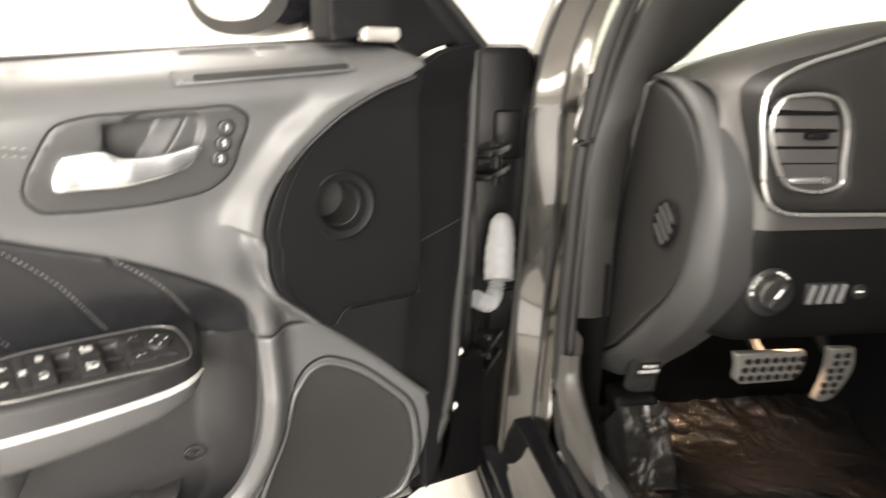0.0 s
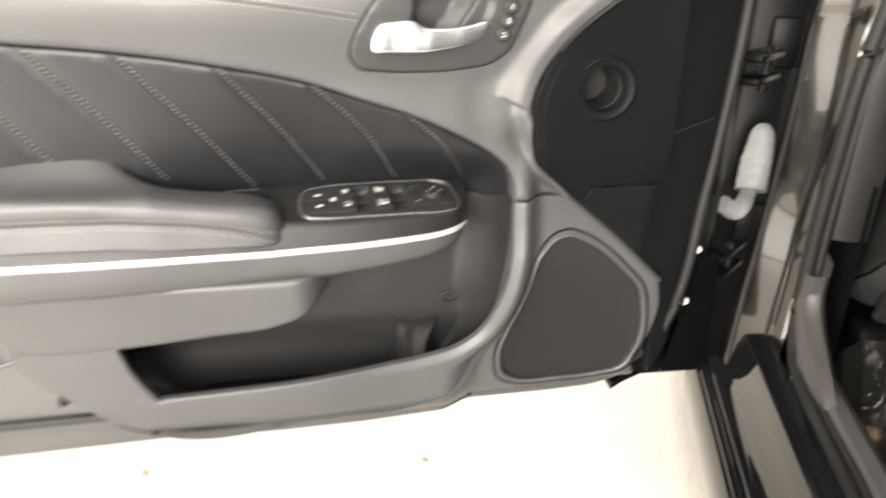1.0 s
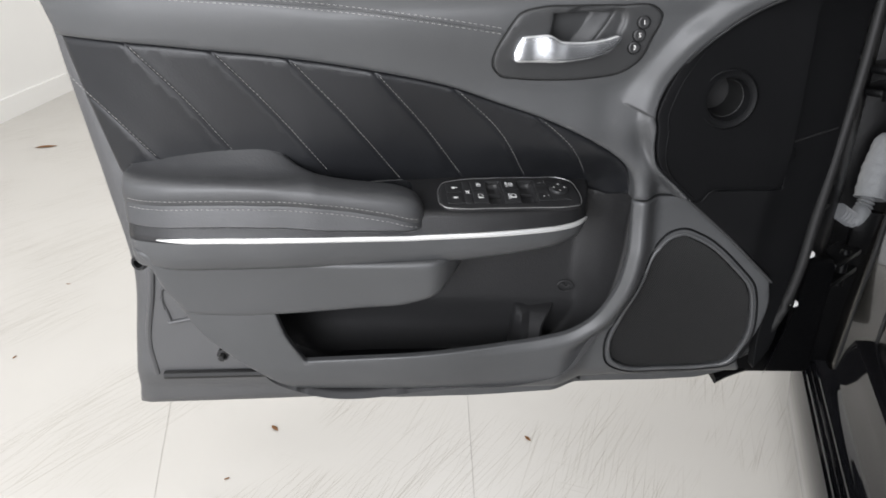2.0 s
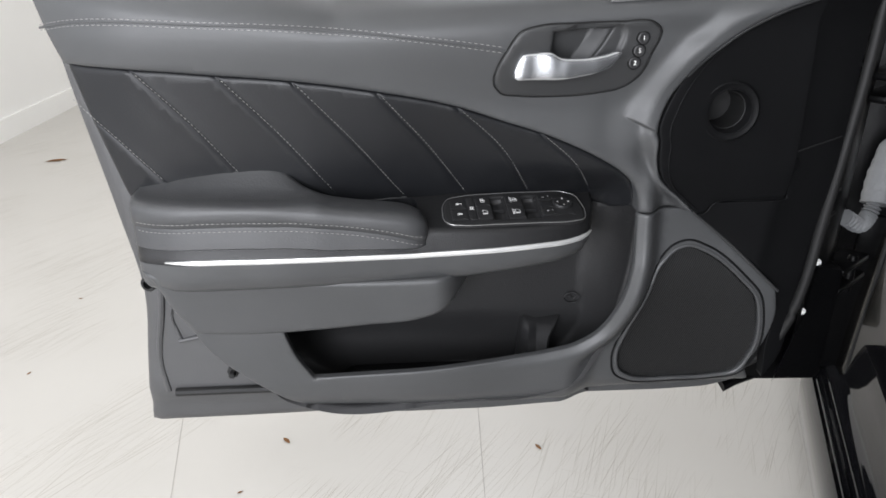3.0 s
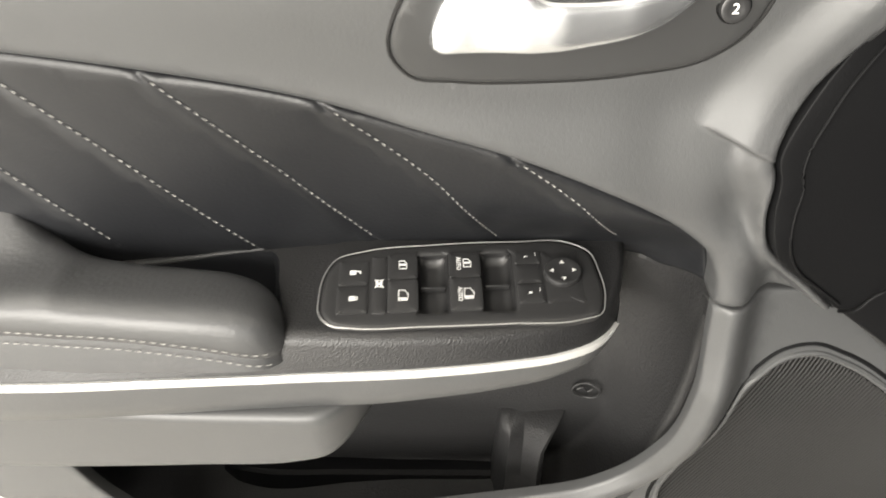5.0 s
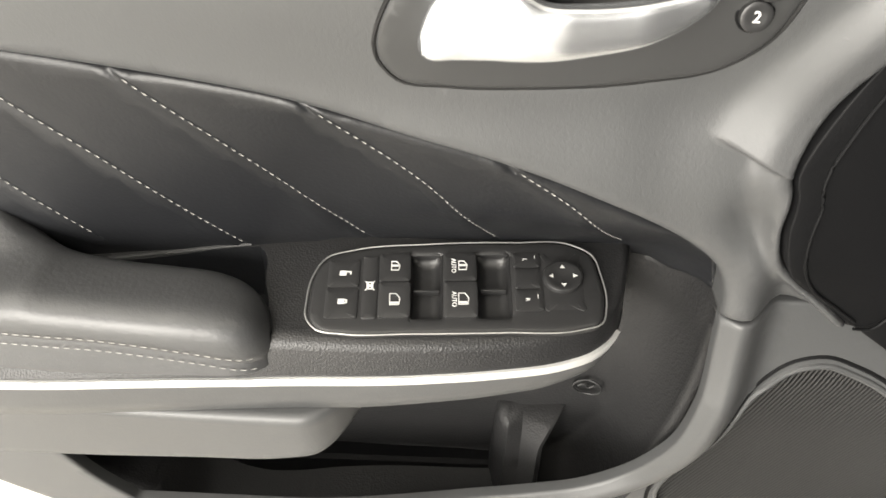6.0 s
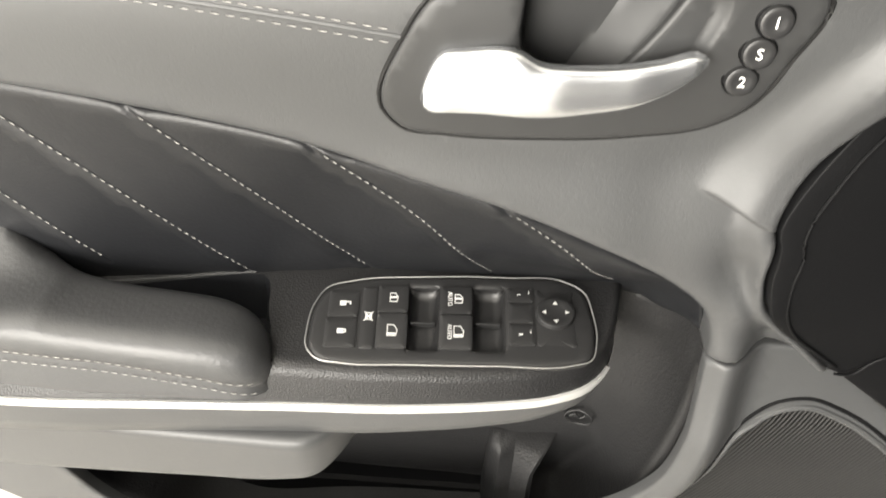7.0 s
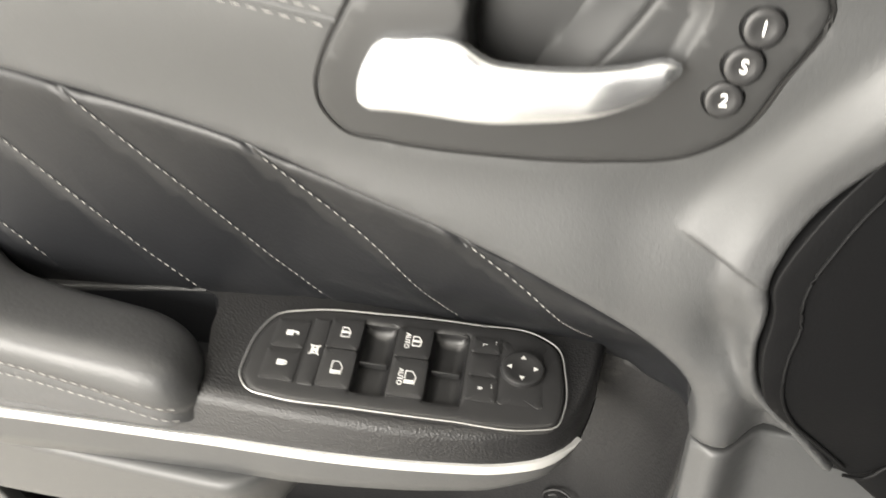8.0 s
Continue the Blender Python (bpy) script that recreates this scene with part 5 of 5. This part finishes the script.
loft("pillar_trim", rows, DASHCAP, body, "charcoal pillar trim")
rows = []
for z in np.linspace(0.36, 0.537, 14):
    b = float(ease(0.50, 0.36, z))
    rows.append([(0.132, -0.02 - 0.10 * b, z), (0.137, -0.042 - 0.16 * b, z), (0.146, -0.050 - 0.19 * b, z), (0.164, -0.050 - 0.20 * b, z), (0.172, -0.042 - 0.18 * b, z), (0.196, 0.02, z), (0.206, 0.12, z)])
loft("kick_trim", rows, DASHVINYL, body, "charcoal kick panel trim")
along("sill_trim", [(0.146, 0.378), (0.158, 0.392), (0.178, 0.394), (0.200, 0.376), (0.214, 0.335), (0.218, 0.29)], -1.5, -0.05, VINYL, "charcoal sill trim")
along("cabin_floor", [(0.20, 0.262), (0.60, 0.262), (0.98, 0.262)], -1.5, 0.12, CARPET, "black carpeted cabin floor")
loft("toe_board", [[(u, 0.10, 0.258), (u, 0.22, 0.34), (u, 0.34, 0.50), (u, 0.42, 0.66), (u, 0.42, 1.0)] for u in (0.17, 0.5, 0.98)], CARPET, body, "black carpeted toe board")
loft("footwell_side", [[(0.208, v, 0.25), (0.208, v, 0.70)] for v in (-0.05, 0.45)], CARPET, body)
along("centre_tunnel", [(0.84, 0.26), (0.86, 0.50), (0.90, 0.72), (1.10, 0.74)], -1.5, 0.42, HARD, "dark side of the centre console")

# plain unseen hull, closes the car behind and above and blocks light
along("roof", [(0.30, 1.40), (0.42, 1.45), (1.0, 1.48), (1.6, 1.40)], -2.6, 0.30, GLOSS, "glossy black roof")
along("rear_side", [(0.02, 0.14), (-0.03, 0.40), (-0.04, 0.80), (0.0, 0.98), (0.03, 0.985)], -2.8, -1.28, GLOSS, "glossy black rear side of the car")
for v0, v1 in ((-1.40, -1.28), (-2.8, -2.45)):
    along("window_pillar", [(0.0, 0.98), (0.16, 1.25), (0.30, 1.40)], v0, v1, GLOSS, "glossy black window pillar")
# dark sheet added across the cabin, out of view
loft("cabin_backdrop", [[(0.05, -1.30, 0.2), (0.9, -1.30, 0.2), (1.75, -1.30, 0.2)], [(0.05, -1.34, 1.0), (0.9, -1.34, 1.0), (1.75, -1.34, 1.0)]], LEATHER, body, "added dark sheet for the unseen cabin")
along("far_side", [(1.70, 0.14), (1.75, 0.60), (1.72, 1.0)], -2.6, 1.4, GLOSS, "glossy black far side of the car")
GLASS = bpy.data.materials.new("green_tinted_glass")
GLASS.use_nodes = True
gb = GLASS.node_tree.nodes["Principled BSDF"]
gb.inputs["Base Color"].default_value = (0.45, 0.56, 0.46, 1)
gb.inputs["Roughness"].default_value = 0.0
gb.inputs["Transmission Weight"].default_value = 1.0
gb.inputs["IOR"].default_value = 1.01
ws = loft("windscreen", [[(u, 0.60 - 0.25 * ((u - 0.9) / 0.8) ** 2, 1.02), (u, 0.30 - 0.22 * ((u - 0.9) / 0.8) ** 2, 1.24), (u, 0.05 - 0.2 * ((u - 0.9) / 0.8) ** 2, 1.44)] for u in np.linspace(0.30, 1.6, 14)], GLASS, body, "green-tinted windscreen")
ws.visible_shadow = False
along("bonnet", [(0.0, 1.00), (0.5, 1.03), (0.95, 1.04), (1.4, 1.03), (1.75, 0.98)], 0.62, 1.5, GLOSS, "glossy black bonnet")
for ob in list(body.children):
    ob.data.transform(CAR)
    ob.parent = car
bpy.data.objects.remove(body)

# ---- dashboard and footwell things, in the car's axes ----
dash = thing("dashboard", "charcoal dashboard with end cap, air vent and light switch", "dashboard", CAR)


def endwise(x, d, z):
    """A panel that faces the doorway: width runs backwards, depth to the inside."""
    return np.stack([0.245 + d + 0.10 * (z - 0.80), -x, z], 1)


def facing(x, d, z):
    """A panel that faces the rear: width runs to the inside, depth to the nose."""
    return np.stack([x, -0.250 + d, z], 1)


def even(d):
    return lambda x, z: np.full(np.shape(x), d)


CAP = outline([[(0.016, 1.006), (-0.004, 0.90), (-0.020, 0.800), (-0.033, 0.66), (-0.038, 0.522)], [(-0.038, 0.522), (0.06, 0.580), (0.187, 0.662), (0.255, 0.712), (0.280, 0.745), (0.292, 0.817), (0.284, 0.885), (0.234, 0.939), (0.148, 0.980), (0.08, 0.997), (0.016, 1.006)]])
CAP[:, 1] = np.where(CAP[:, 1] < 0.8, 0.8 + (CAP[:, 1] - 0.8) * 1.08, CAP[:, 1])
CAP[:, 0] = np.where(CAP[:, 0] > 0.06, 0.06 + (CAP[:, 0] - 0.06) * 0.72, CAP[:, 0])
cc = CAP.mean(0)
end_cap = panel("end_cap", CAP, lambda x, z: 0.006 * ((x - cc[0]) / 0.15) ** 2, DASHCAP, dash, r=0.006, h=0.005, back=0.03, grid=0.014, place=endwise, label="matt black end cap")
RIM = outline([[(0.008, 1.020), (-0.018, 0.90), (-0.036, 0.800), (-0.050, 0.66), (-0.056, 0.506)], [(-0.056, 0.506), (0.010, 0.503), (0.10, 0.556), (0.200, 0.618), (0.278, 0.680), (0.306, 0.720), (0.316, 0.789), (0.314, 0.835), (0.298, 0.890), (0.244, 0.960), (0.140, 1.008), (0.008, 1.020)]])
# paler tube draws the highlight along the cap's left edge
ce = smooth_line([(0.014, 1.000), (-0.006, 0.90), (-0.021, 0.800), (-0.034, 0.66), (-0.038, 0.505)], 0.01)
tube("cap_highlight", endwise(ce[:, 0] + 0.004, np.full(len(ce), -0.005), ce[:, 1]), 0.0030, DASHVINYL, dash, "pale line for the highlight on the end cap's edge", sides=8)


def rolled(x, z):
    """The rim rolls away from the cap towards the cabin."""
    p = np.stack([x, z], 1)
    return 0.024 * np.where(inside(p, CAP), 0, np.minimum(1.2, distance(p, CAP, True) / 0.034)) ** 1.7


RIM[:, 1] = np.where(RIM[:, 1] < 0.8, 0.8 + (RIM[:, 1] - 0.8) * 1.08, RIM[:, 1])
RIM[:, 0] = np.where(RIM[:, 0] > 0.06, 0.06 + (RIM[:, 0] - 0.06) * 0.80, RIM[:, 0])
panel("end_rim", RIM, rolled, BEZELMAT, dash, r=0.010, h=0.010, back=0.05, grid=0.006, holes=[cc + (CAP - cc) * 1.02], place=endwise, label="charcoal rim of the dashboard end")
# small round outlet in the end cap, with slanted bars
oc = np.array((0.160, 0.800))
orim = np.array([(oc[0] + 0.034 * math.cos(a) , oc[1] + 0.034 * math.sin(a)) for a in np.linspace(0, 2 * math.pi, 33)])
tube("outlet_rim", endwise(orim[:, 0], np.full(33, -0.003), orim[:, 1]), 0.0032, HARD, dash, sides=8)
od = np.array([(oc[0] + 0.033 * math.cos(a), oc[1] + 0.033 * math.sin(a)) for a in np.linspace(0, 2 * math.pi, 32, endpoint=False)])
# flat black disc stands in for the dark depth between the bars
panel("outlet_back", od, even(-0.0015), CARPET, dash, r=0, back=0.004, grid=0.012, place=endwise)
for k in (-0.020, -0.007, 0.006, 0.019):
    h = math.sqrt(0.032**2 - k**2)
    l = np.array([(oc[0] + k * 0.45 - h * 0.86 * s, oc[1] + k * 1.0 + h * 0.55 * s) for s in (-0.9, 0.9)])
    tube("outlet_bar", endwise(l[:, 0], np.array([-0.003, -0.003]), l[:, 1]), 0.0027, DASHVINYL, dash, sides=6)

# main body of the dashboard: a section carried across the car
SEC = [(-0.276, 0.815), (-0.273, 0.86), (-0.268, 0.92), (-0.260, 0.970), (-0.244, 1.006), (-0.205, 1.022), (-0.10, 1.022), (0.0, 1.008), (0.30, 0.975), (0.60, 0.950)]
KNEE = [(0.14, 0.628), (-0.06, 0.628), (-0.20, 0.630), (-0.250, 0.642), (-0.268, 0.690), (-0.270, 0.760), (-0.274, 0.800), (-0.272, 0.815), (-0.262, 0.818)]
UROWS = (0.285, 0.290, 0.300, 0.312, 0.325, 0.34, 0.36, 0.38, 0.40, 0.425, 0.46, 0.50, 0.55, 0.65, 0.80, 1.0, 1.3, 1.6)


def across(sec):
    """A section of the dashboard carried across the car, with a brow that rises over the dials."""
    rows = []
    for u in UROWS:
        k = float(ease(0.34, 0.285, u))
        brow = float(np.interp(u, [0.285, 0.31, 0.335, 0.38, 0.425, 0.53, 0.70, 1.0, 1.6], [-0.006, 0.0, 0.010, 0.034, 0.051, 0.076, 0.080, 0.06, 0.03]))
        rows.append([(u, v + 0.05 * k if v < 0 else v, z - 0.008 * k * float(ease(0.95, 1.02, z)) + brow * float(ease(0.90, 1.01, z))) for v, z in sec])
    return rows


loft("dash_body", across(smooth_line(SEC, 0.02)), DASHVINYL, dash, "charcoal soft dashboard")
loft("knee_panel", across(smooth_line(KNEE, 0.02)), KNEEMAT, dash, "matt black knee panel")
VENT = outline([[(0.600, 1.104), (0.520, 1.088), (0.465, 1.073), (0.419, 1.059), (0.372, 1.045), (0.341, 1.032), (0.322, 1.020), (0.309, 1.004), (0.306, 0.984), (0.313, 0.924), (0.322, 0.873), (0.331, 0.855), (0.353, 0.843), (0.384, 0.839)], [(0.384, 0.839), (0.600, 0.836)], [(0.600, 0.836), (0.600, 1.104)]])
VIN = smooth_line([(0.327, 0.988), (0.335, 0.997), (0.355, 1.001), (0.397, 1.001), (0.415, 0.995), (0.423, 0.985), (0.437, 0.908), (0.438, 0.881), (0.421, 0.873), (0.378, 0.873), (0.355, 0.881), (0.341, 0.901)], 0.006, closed=True)
panel("vent_surround", VENT, lambda x, z: -0.034 + 0.05 * (z - 0.83) + 0.0 * x, DASHCAP, dash, r=0.012, h=0.014, back=0.05, grid=0.014, holes=[VIN], place=facing, label="charcoal surround with silver edge")
vp = facing(VENT[:, 0], -0.034 + 0.05 * (VENT[:, 1] - 0.83), VENT[:, 1])
edge_idx = VENT[:, 0] < 0.595
tube("silver_edge", vp[edge_idx] - np.array((0, 0.002, 0)), 0.0032, STRIP, dash, "silver edge of the vent surround", sides=8)
# near-black disc in place of the vent's shaded throat
vent = turned("air_vent", [(0.07, 0.0), (0.07, 0.002), (0.0, 0.002)], pose(0.384, -0.226, 0.935, 90, 0, 0), CARPET, dash, "air vent with slats over a flat black disc for its depth", sides=24)
vi = facing(VIN[:, 0], np.full(len(VIN), -0.030), VIN[:, 1])
tube("vent_frame", np.vstack([vi, vi[:2]]), 0.0028, STRIP, vent, "silver vent frame", sides=8)
for z in (0.978, 0.955, 0.932, 0.910, 0.888):
    box("vent_slat", pose(0.381 + 0.16 * (0.935 - z), -0.262, z, 20, 0, 0), (0.100, 0.016, 0.0035), KNEEMAT, vent, bevel=0.001)
box("vent_tab", pose(0.393, -0.275, 0.947), (0.032, 0.012, 0.010), HARD, vent, "vent adjustment tab", bevel=0.003)
box("vent_bar", pose(0.402, -0.256, 0.935), (0.006, 0.008, 0.12), RUBBER, vent, bevel=0.002)
box("vent_wheel", pose(0.390, -0.276, 0.886), (0.060, 0.010, 0.009), STRIP, vent, "silver vent wheel", bevel=0.003)

# light switch, dimmer and button
KM = pose(0.361, -0.269, 0.722, 90, 0, 0)
knob = turned("light_switch", [(0.037, -0.006), (0.0365, 0.002), (0.034, 0.004), (0.026, 0.004), (0.025, 0.016), (0.022, 0.019), (0.0, 0.019)], KM, BUTTON, dash, "round black light switch", sides=36)
box("knob_grip", KM @ pose(0, 0, 0.021, 0, 0, -35), (0.012, 0.044, 0.012), BUTTON, knob, bevel=0.004)
box("knob_pointer", KM @ pose(-0.004, 0.006, 0.028, 0, 0, -35), (0.004, 0.016, 0.002), WHITE, knob, "white pointer", bevel=0.0008)
lettering("print", "AUTO", 0.008, KM @ pose(-0.026, 0.016, 0.0046, 0, 0, 50), WHITE, knob, label="white printed lettering")
for a, ln in ((75, 0.006), (60, 0.006), (45, 0.006), (180, 0.006), (-40, 0.008)):
    box("print", KM @ pose(0.031 * math.cos(radians(a)), 0.031 * math.sin(radians(a)), 0.0042, 0, 0, a + 90), (ln, 0.0035, 0.0006), WHITE, knob, "white printed mark", bevel=0)
dim = box("dimmer_block", pose(0.449, -0.267, 0.717), (0.066, 0.012, 0.034), BUTTON, dash, "black dimmer block with pale ribs", bevel=0.003)
for k in range(4):
    box("dimmer_rib", pose(0.425 + 0.0165 * k, -0.274, 0.717, 0, 14, 0), (0.0060, 0.004, 0.030), BOOT, dim, bevel=0.001)
turned("round_button", [(0.016, -0.004), (0.0155, 0.003), (0.012, 0.004), (0.011, 0.007), (0.0, 0.007)], pose(0.505, -0.266, 0.718, 90, 0, 0), BUTTON, dash, "small round button", sides=24)
box("print", pose(0.503, -0.2745, 0.719), (0.010, 0.001, 0.003), WHITE, dash, bevel=0)

# clear protective film on the mat
def film_material(name, colour, fine):
    m = bpy.data.materials.new(name)
    m.use_nodes = True
    nt = m.node_tree
    b = nt.nodes["Principled BSDF"]
    b.inputs["Base Color"].default_value = (*colour, 1)
    b.inputs["Roughness"].default_value = 0.09
    b.inputs["Coat Weight"].default_value = 1.0
    b.inputs["Coat Roughness"].default_value = 0.05
    tc = nt.nodes.new("ShaderNodeTexCoord")
    n1 = nt.nodes.new("ShaderNodeTexNoise")
    n1.inputs["Scale"].default_value = fine
    n1.inputs["Detail"].default_value = 4
    n1.inputs["Distortion"].default_value = 1.6
    bump = nt.nodes.new("ShaderNodeBump")
    bump.inputs["Strength"].default_value = 0.9
    bump.inputs["Distance"].default_value = 0.01
    nt.links.new(tc.outputs["Object"], n1.inputs["Vector"])
    nt.links.new(n1.outputs["Fac"], bump.inputs["Height"])
    nt.links.new(bump.outputs["Normal"], b.inputs["Normal"])
    return m


FILM = film_material("clear_protective_film", (0.0085, 0.0079, 0.0076), 40)
RESTFILM = film_material("cloudy_protective_film", (0.013, 0.013, 0.0125), 26)


# pedals
def pad_at(x, d, z):
    return np.stack([x, d, z], 1)


def pedal(name, label, loop, v, lean, studs, mat):
    ob = thing(name, label, "pedal", CAR)
    zc = loop[:, 1].mean()
    fn = lambda x, z: v + lean * (z - zc)
    panel("pad", loop, fn, mat, ob, r=0.004, h=0.004, back=0.012, grid=0.01, place=pad_at, cap=True)
    for x, z in studs:
        y = float(fn(np.array([x]), np.array([z]))[0])
        turned("stud", [(0.0062, -0.002), (0.006, 0.0022), (0.0045, 0.003), (0.0, 0.003)], pose(x, y, z, 90, 0, 0), RUBBER, ob, "black rubber stud", sides=10)
    return ob


bl_ = outline([[(0.412, 0.562), (0.545, 0.558)], [(0.545, 0.558), (0.552, 0.530), (0.546, 0.498), (0.540, 0.494)], [(0.540, 0.494), (0.446, 0.492)], [(0.446, 0.492), (0.434, 0.500), (0.424, 0.535), (0.412, 0.562)]])
brake = pedal("brake_pedal", "ribbed steel brake pedal with black studs", bl_, -0.12, -0.35, [(0.440 + 0.0168 * k, z) for k in range(7) for z in (0.545, 0.526, 0.507)], STEEL)
tube("arm", [(0.49, -0.10, 0.52), (0.49, 0.02, 0.60), (0.49, 0.10, 0.72)], 0.011, RUBBER, brake, "black pedal arm")
al_ = outline([[(0.574, 0.572), (0.622, 0.570)], [(0.622, 0.570), (0.646, 0.52), (0.650, 0.47), (0.645, 0.443), (0.630, 0.434), (0.612, 0.440)], [(0.612, 0.440), (0.604, 0.49), (0.590, 0.535), (0.574, 0.572)]])
acc = pedal("accelerator_pedal", "tall steel accelerator pedal with black studs", al_, -0.12, -0.5, [(0.594 + 0.006 * r_ * 0.6 + 0.019 * c_ + 0.004 * (r_ % 2), 0.556 - 0.0185 * r_) for r_ in range(6) for c_ in range(2)], STEEL)
tube("arm", [(0.60, -0.11, 0.55), (0.62, 0.02, 0.62), (0.62, 0.12, 0.74)], 0.010, RUBBER, acc, "black pedal arm")
pk = rounded(0.272, 0.516, 0.056, 0.082, 0.012)
park = pedal("parking_brake_pedal", "black rubber parking brake pedal with white lettering", pk, -0.088, -0.3, [], RUBBER)
for k in range(6):
    box("rib", pose(0.256 + 0.0066 * k, -0.090 + 0.3 * 0.02, 0.500, -17, 0, 0), (0.0030, 0.004, 0.040), RUBBER, park, bevel=0.001)
for n, w in enumerate(("PUSH", "ON/OFF")):
    lettering("print", w, 0.0105, pose(0.273, -0.0985 - 0.3 * (0.014 - 0.011 * n), 0.534 - 0.011 * n, 107, 0, 0), WHITE, park, label="white printed lettering")
tube("arm", [(0.262, -0.08, 0.51), (0.258, 0.05, 0.56), (0.255, 0.14, 0.66)], 0.012, RUBBER, park, "black pedal arm")
rest = thing("dead_pedal", "ribbed black footrest under clear film", "footrest", CAR)
dl = rounded(0.300, 0.365, 0.085, 0.13, 0.015)
panel("plate", dl, lambda x, z: -0.02 + 0.55 * (z - 0.40), KNEEMAT, rest, r=0.006, h=0.006, back=0.05, grid=0.02, place=pad_at, cap=True)
for k in range(7):
    box("rib", pose(0.271 + 0.009 * k, -0.045, 0.365, -29, 0, 0), (0.004, 0.006, 0.11), KNEEMAT, rest, bevel=0.0015)
sheet = []
for z in np.linspace(0.285, 0.418, 30):
    sheet.append([(u, -0.034 + 0.55 * (z - 0.40) - 0.05 * max(0, 0.262 - u) / 0.05 + 0.003 * noise.noise(Vector((u * 30, 2.0, z * 14))) + 0.006 * abs(noise.noise(Vector((u * 22, 5.0, z * 9)))), z) for u in np.linspace(0.212, 0.352, 34)])
loft("film", sheet, RESTFILM, rest, "cloudy wrinkled protective film")

# courtesy light under the dashboard
glow = bpy.data.lights.new("footwell_light", "SPOT")
glow.energy, glow.color, glow.shadow_soft_size = 3.2, (1.0, 0.66, 0.42), 0.008
glow.spot_size, glow.spot_blend = radians(95), 0.6
new("footwell_light", glow).matrix_world = CAR @ pose(0.52, -0.08, 0.600)
courtesy = thing("footwell_lamp", "small warm footwell lamp under the dashboard", "lamp", CAR)
box("lens", pose(0.52, -0.08, 0.614), (0.03, 0.016, 0.008), WHITE, courtesy, bevel=0.002)

mat_ = thing("floor_mat", "dark floor mat under wrinkled clear protective film", "floor mat", CAR)
us, vs_ = np.linspace(0.215, 0.84, 110), np.linspace(-0.75, 0.13, 150)
verts, faces = [], []
for v in vs_:
    for u in us:
        w = noise.noise(Vector((u * 9, v * 9, 0.3))) * 0.007 + 0.010 * (1 - abs(noise.noise(Vector((u * 16 + v * 9, v * 12 - u * 5, 1.7)))) * 2.2) ** 3 * 0.6 + noise.noise(Vector((u * 60, v * 45, 3.1))) * 0.0016
        verts.append((u, v, 0.277 + w + 0.06 * max(0, (v + 0.02) / 0.15) ** 2 * (1 if v > -0.02 else 0)))
n = len(us)
for j in range(len(vs_) - 1):
    for i in range(n - 1):
        faces.append((j * n + i, j * n + i + 1, (j + 1) * n + i + 1, (j + 1) * n + i))
mesh_object("film", verts, faces, FILM, mat_, "wrinkled clear film")
box("mat", pose(0.53, -0.31, 0.2665), (0.60, 0.84, 0.008), CARPET, mat_, "black carpet mat", bevel=0.003)
for n_, w in enumerate(("DEALER MUST REMOVE", "PROTECTIVE COVER")):
    lettering("print", w, 0.026, pose(0.40, -0.245 - 0.034 * n_, 0.2862, 0, 0, 4), RUBBER, mat_, label="black printed lettering")

# ---- small things on the floor ----
def leaf(x, y, size, turn, label):
    bm = bmesh.new()
    top = [(-1, 0), (-0.5, 0.30), (0.1, 0.38), (0.6, 0.22), (1, 0), (0.5, -0.25), (0, -0.36), (-0.6, -0.24)]
    ring = [bm.verts.new((px * size, py * size, 0.001 + 0.12 * size * abs(py))) for px, py in top]
    mid = [bm.verts.new((px * size, 0, 0.003)) for px in (-0.5, 0.0, 0.5)]
    order = [(0, 1, 8), (1, 2, 9, 8), (2, 3, 10, 9), (3, 4, 10), (4, 5, 10), (5, 6, 9, 10), (6, 7, 8, 9), (7, 0, 8)]
    allv = ring + mid
    for f in order:
        bm.faces.new([allv[i] for i in f])
    bmesh.ops.solidify(bm, geom=bm.faces[:], thickness=0.0008)
    bmesh.ops.transform(bm, matrix=pose(x, y, 0.001, 0, 0, turn), verts=bm.verts[:])
    return tagged(part("dry_leaf", bm, LEAF, None, ""), label, "leaf", "leaves on the floor")


leaf(-2.586, 2.738, 0.055, 25, "dry brown leaf lying on the pale floor")
leaf(-1.784, 0.723, 0.008, 70, "tiny brown leaf scrap on the pale floor")
leaf(-1.827, 1.163, 0.007, 10, "tiny brown leaf scrap on the pale floor")
leaf(-1.057, 0.423, 0.014, -50, "small dry twig-like leaf on the pale floor")
leaf(-1.128, 0.251, 0.007, 30, "tiny green-brown leaf scrap on the pale floor")
leaf(-0.474, 0.387, 0.012, -60, "small dry leaf stem on the pale floor")
# ceiling lamps
for lx, ly, watts in LAMPS:
    lamp = thing("ceiling_lamp", "long white ceiling lamp", "lamp", pose(lx, ly, 3.38), group="ceiling lamps")
    box("housing", pose(0, 0, 0.005), (0.56, 2.06, 0.03), WALLPAINT, lamp, bevel=0.005)
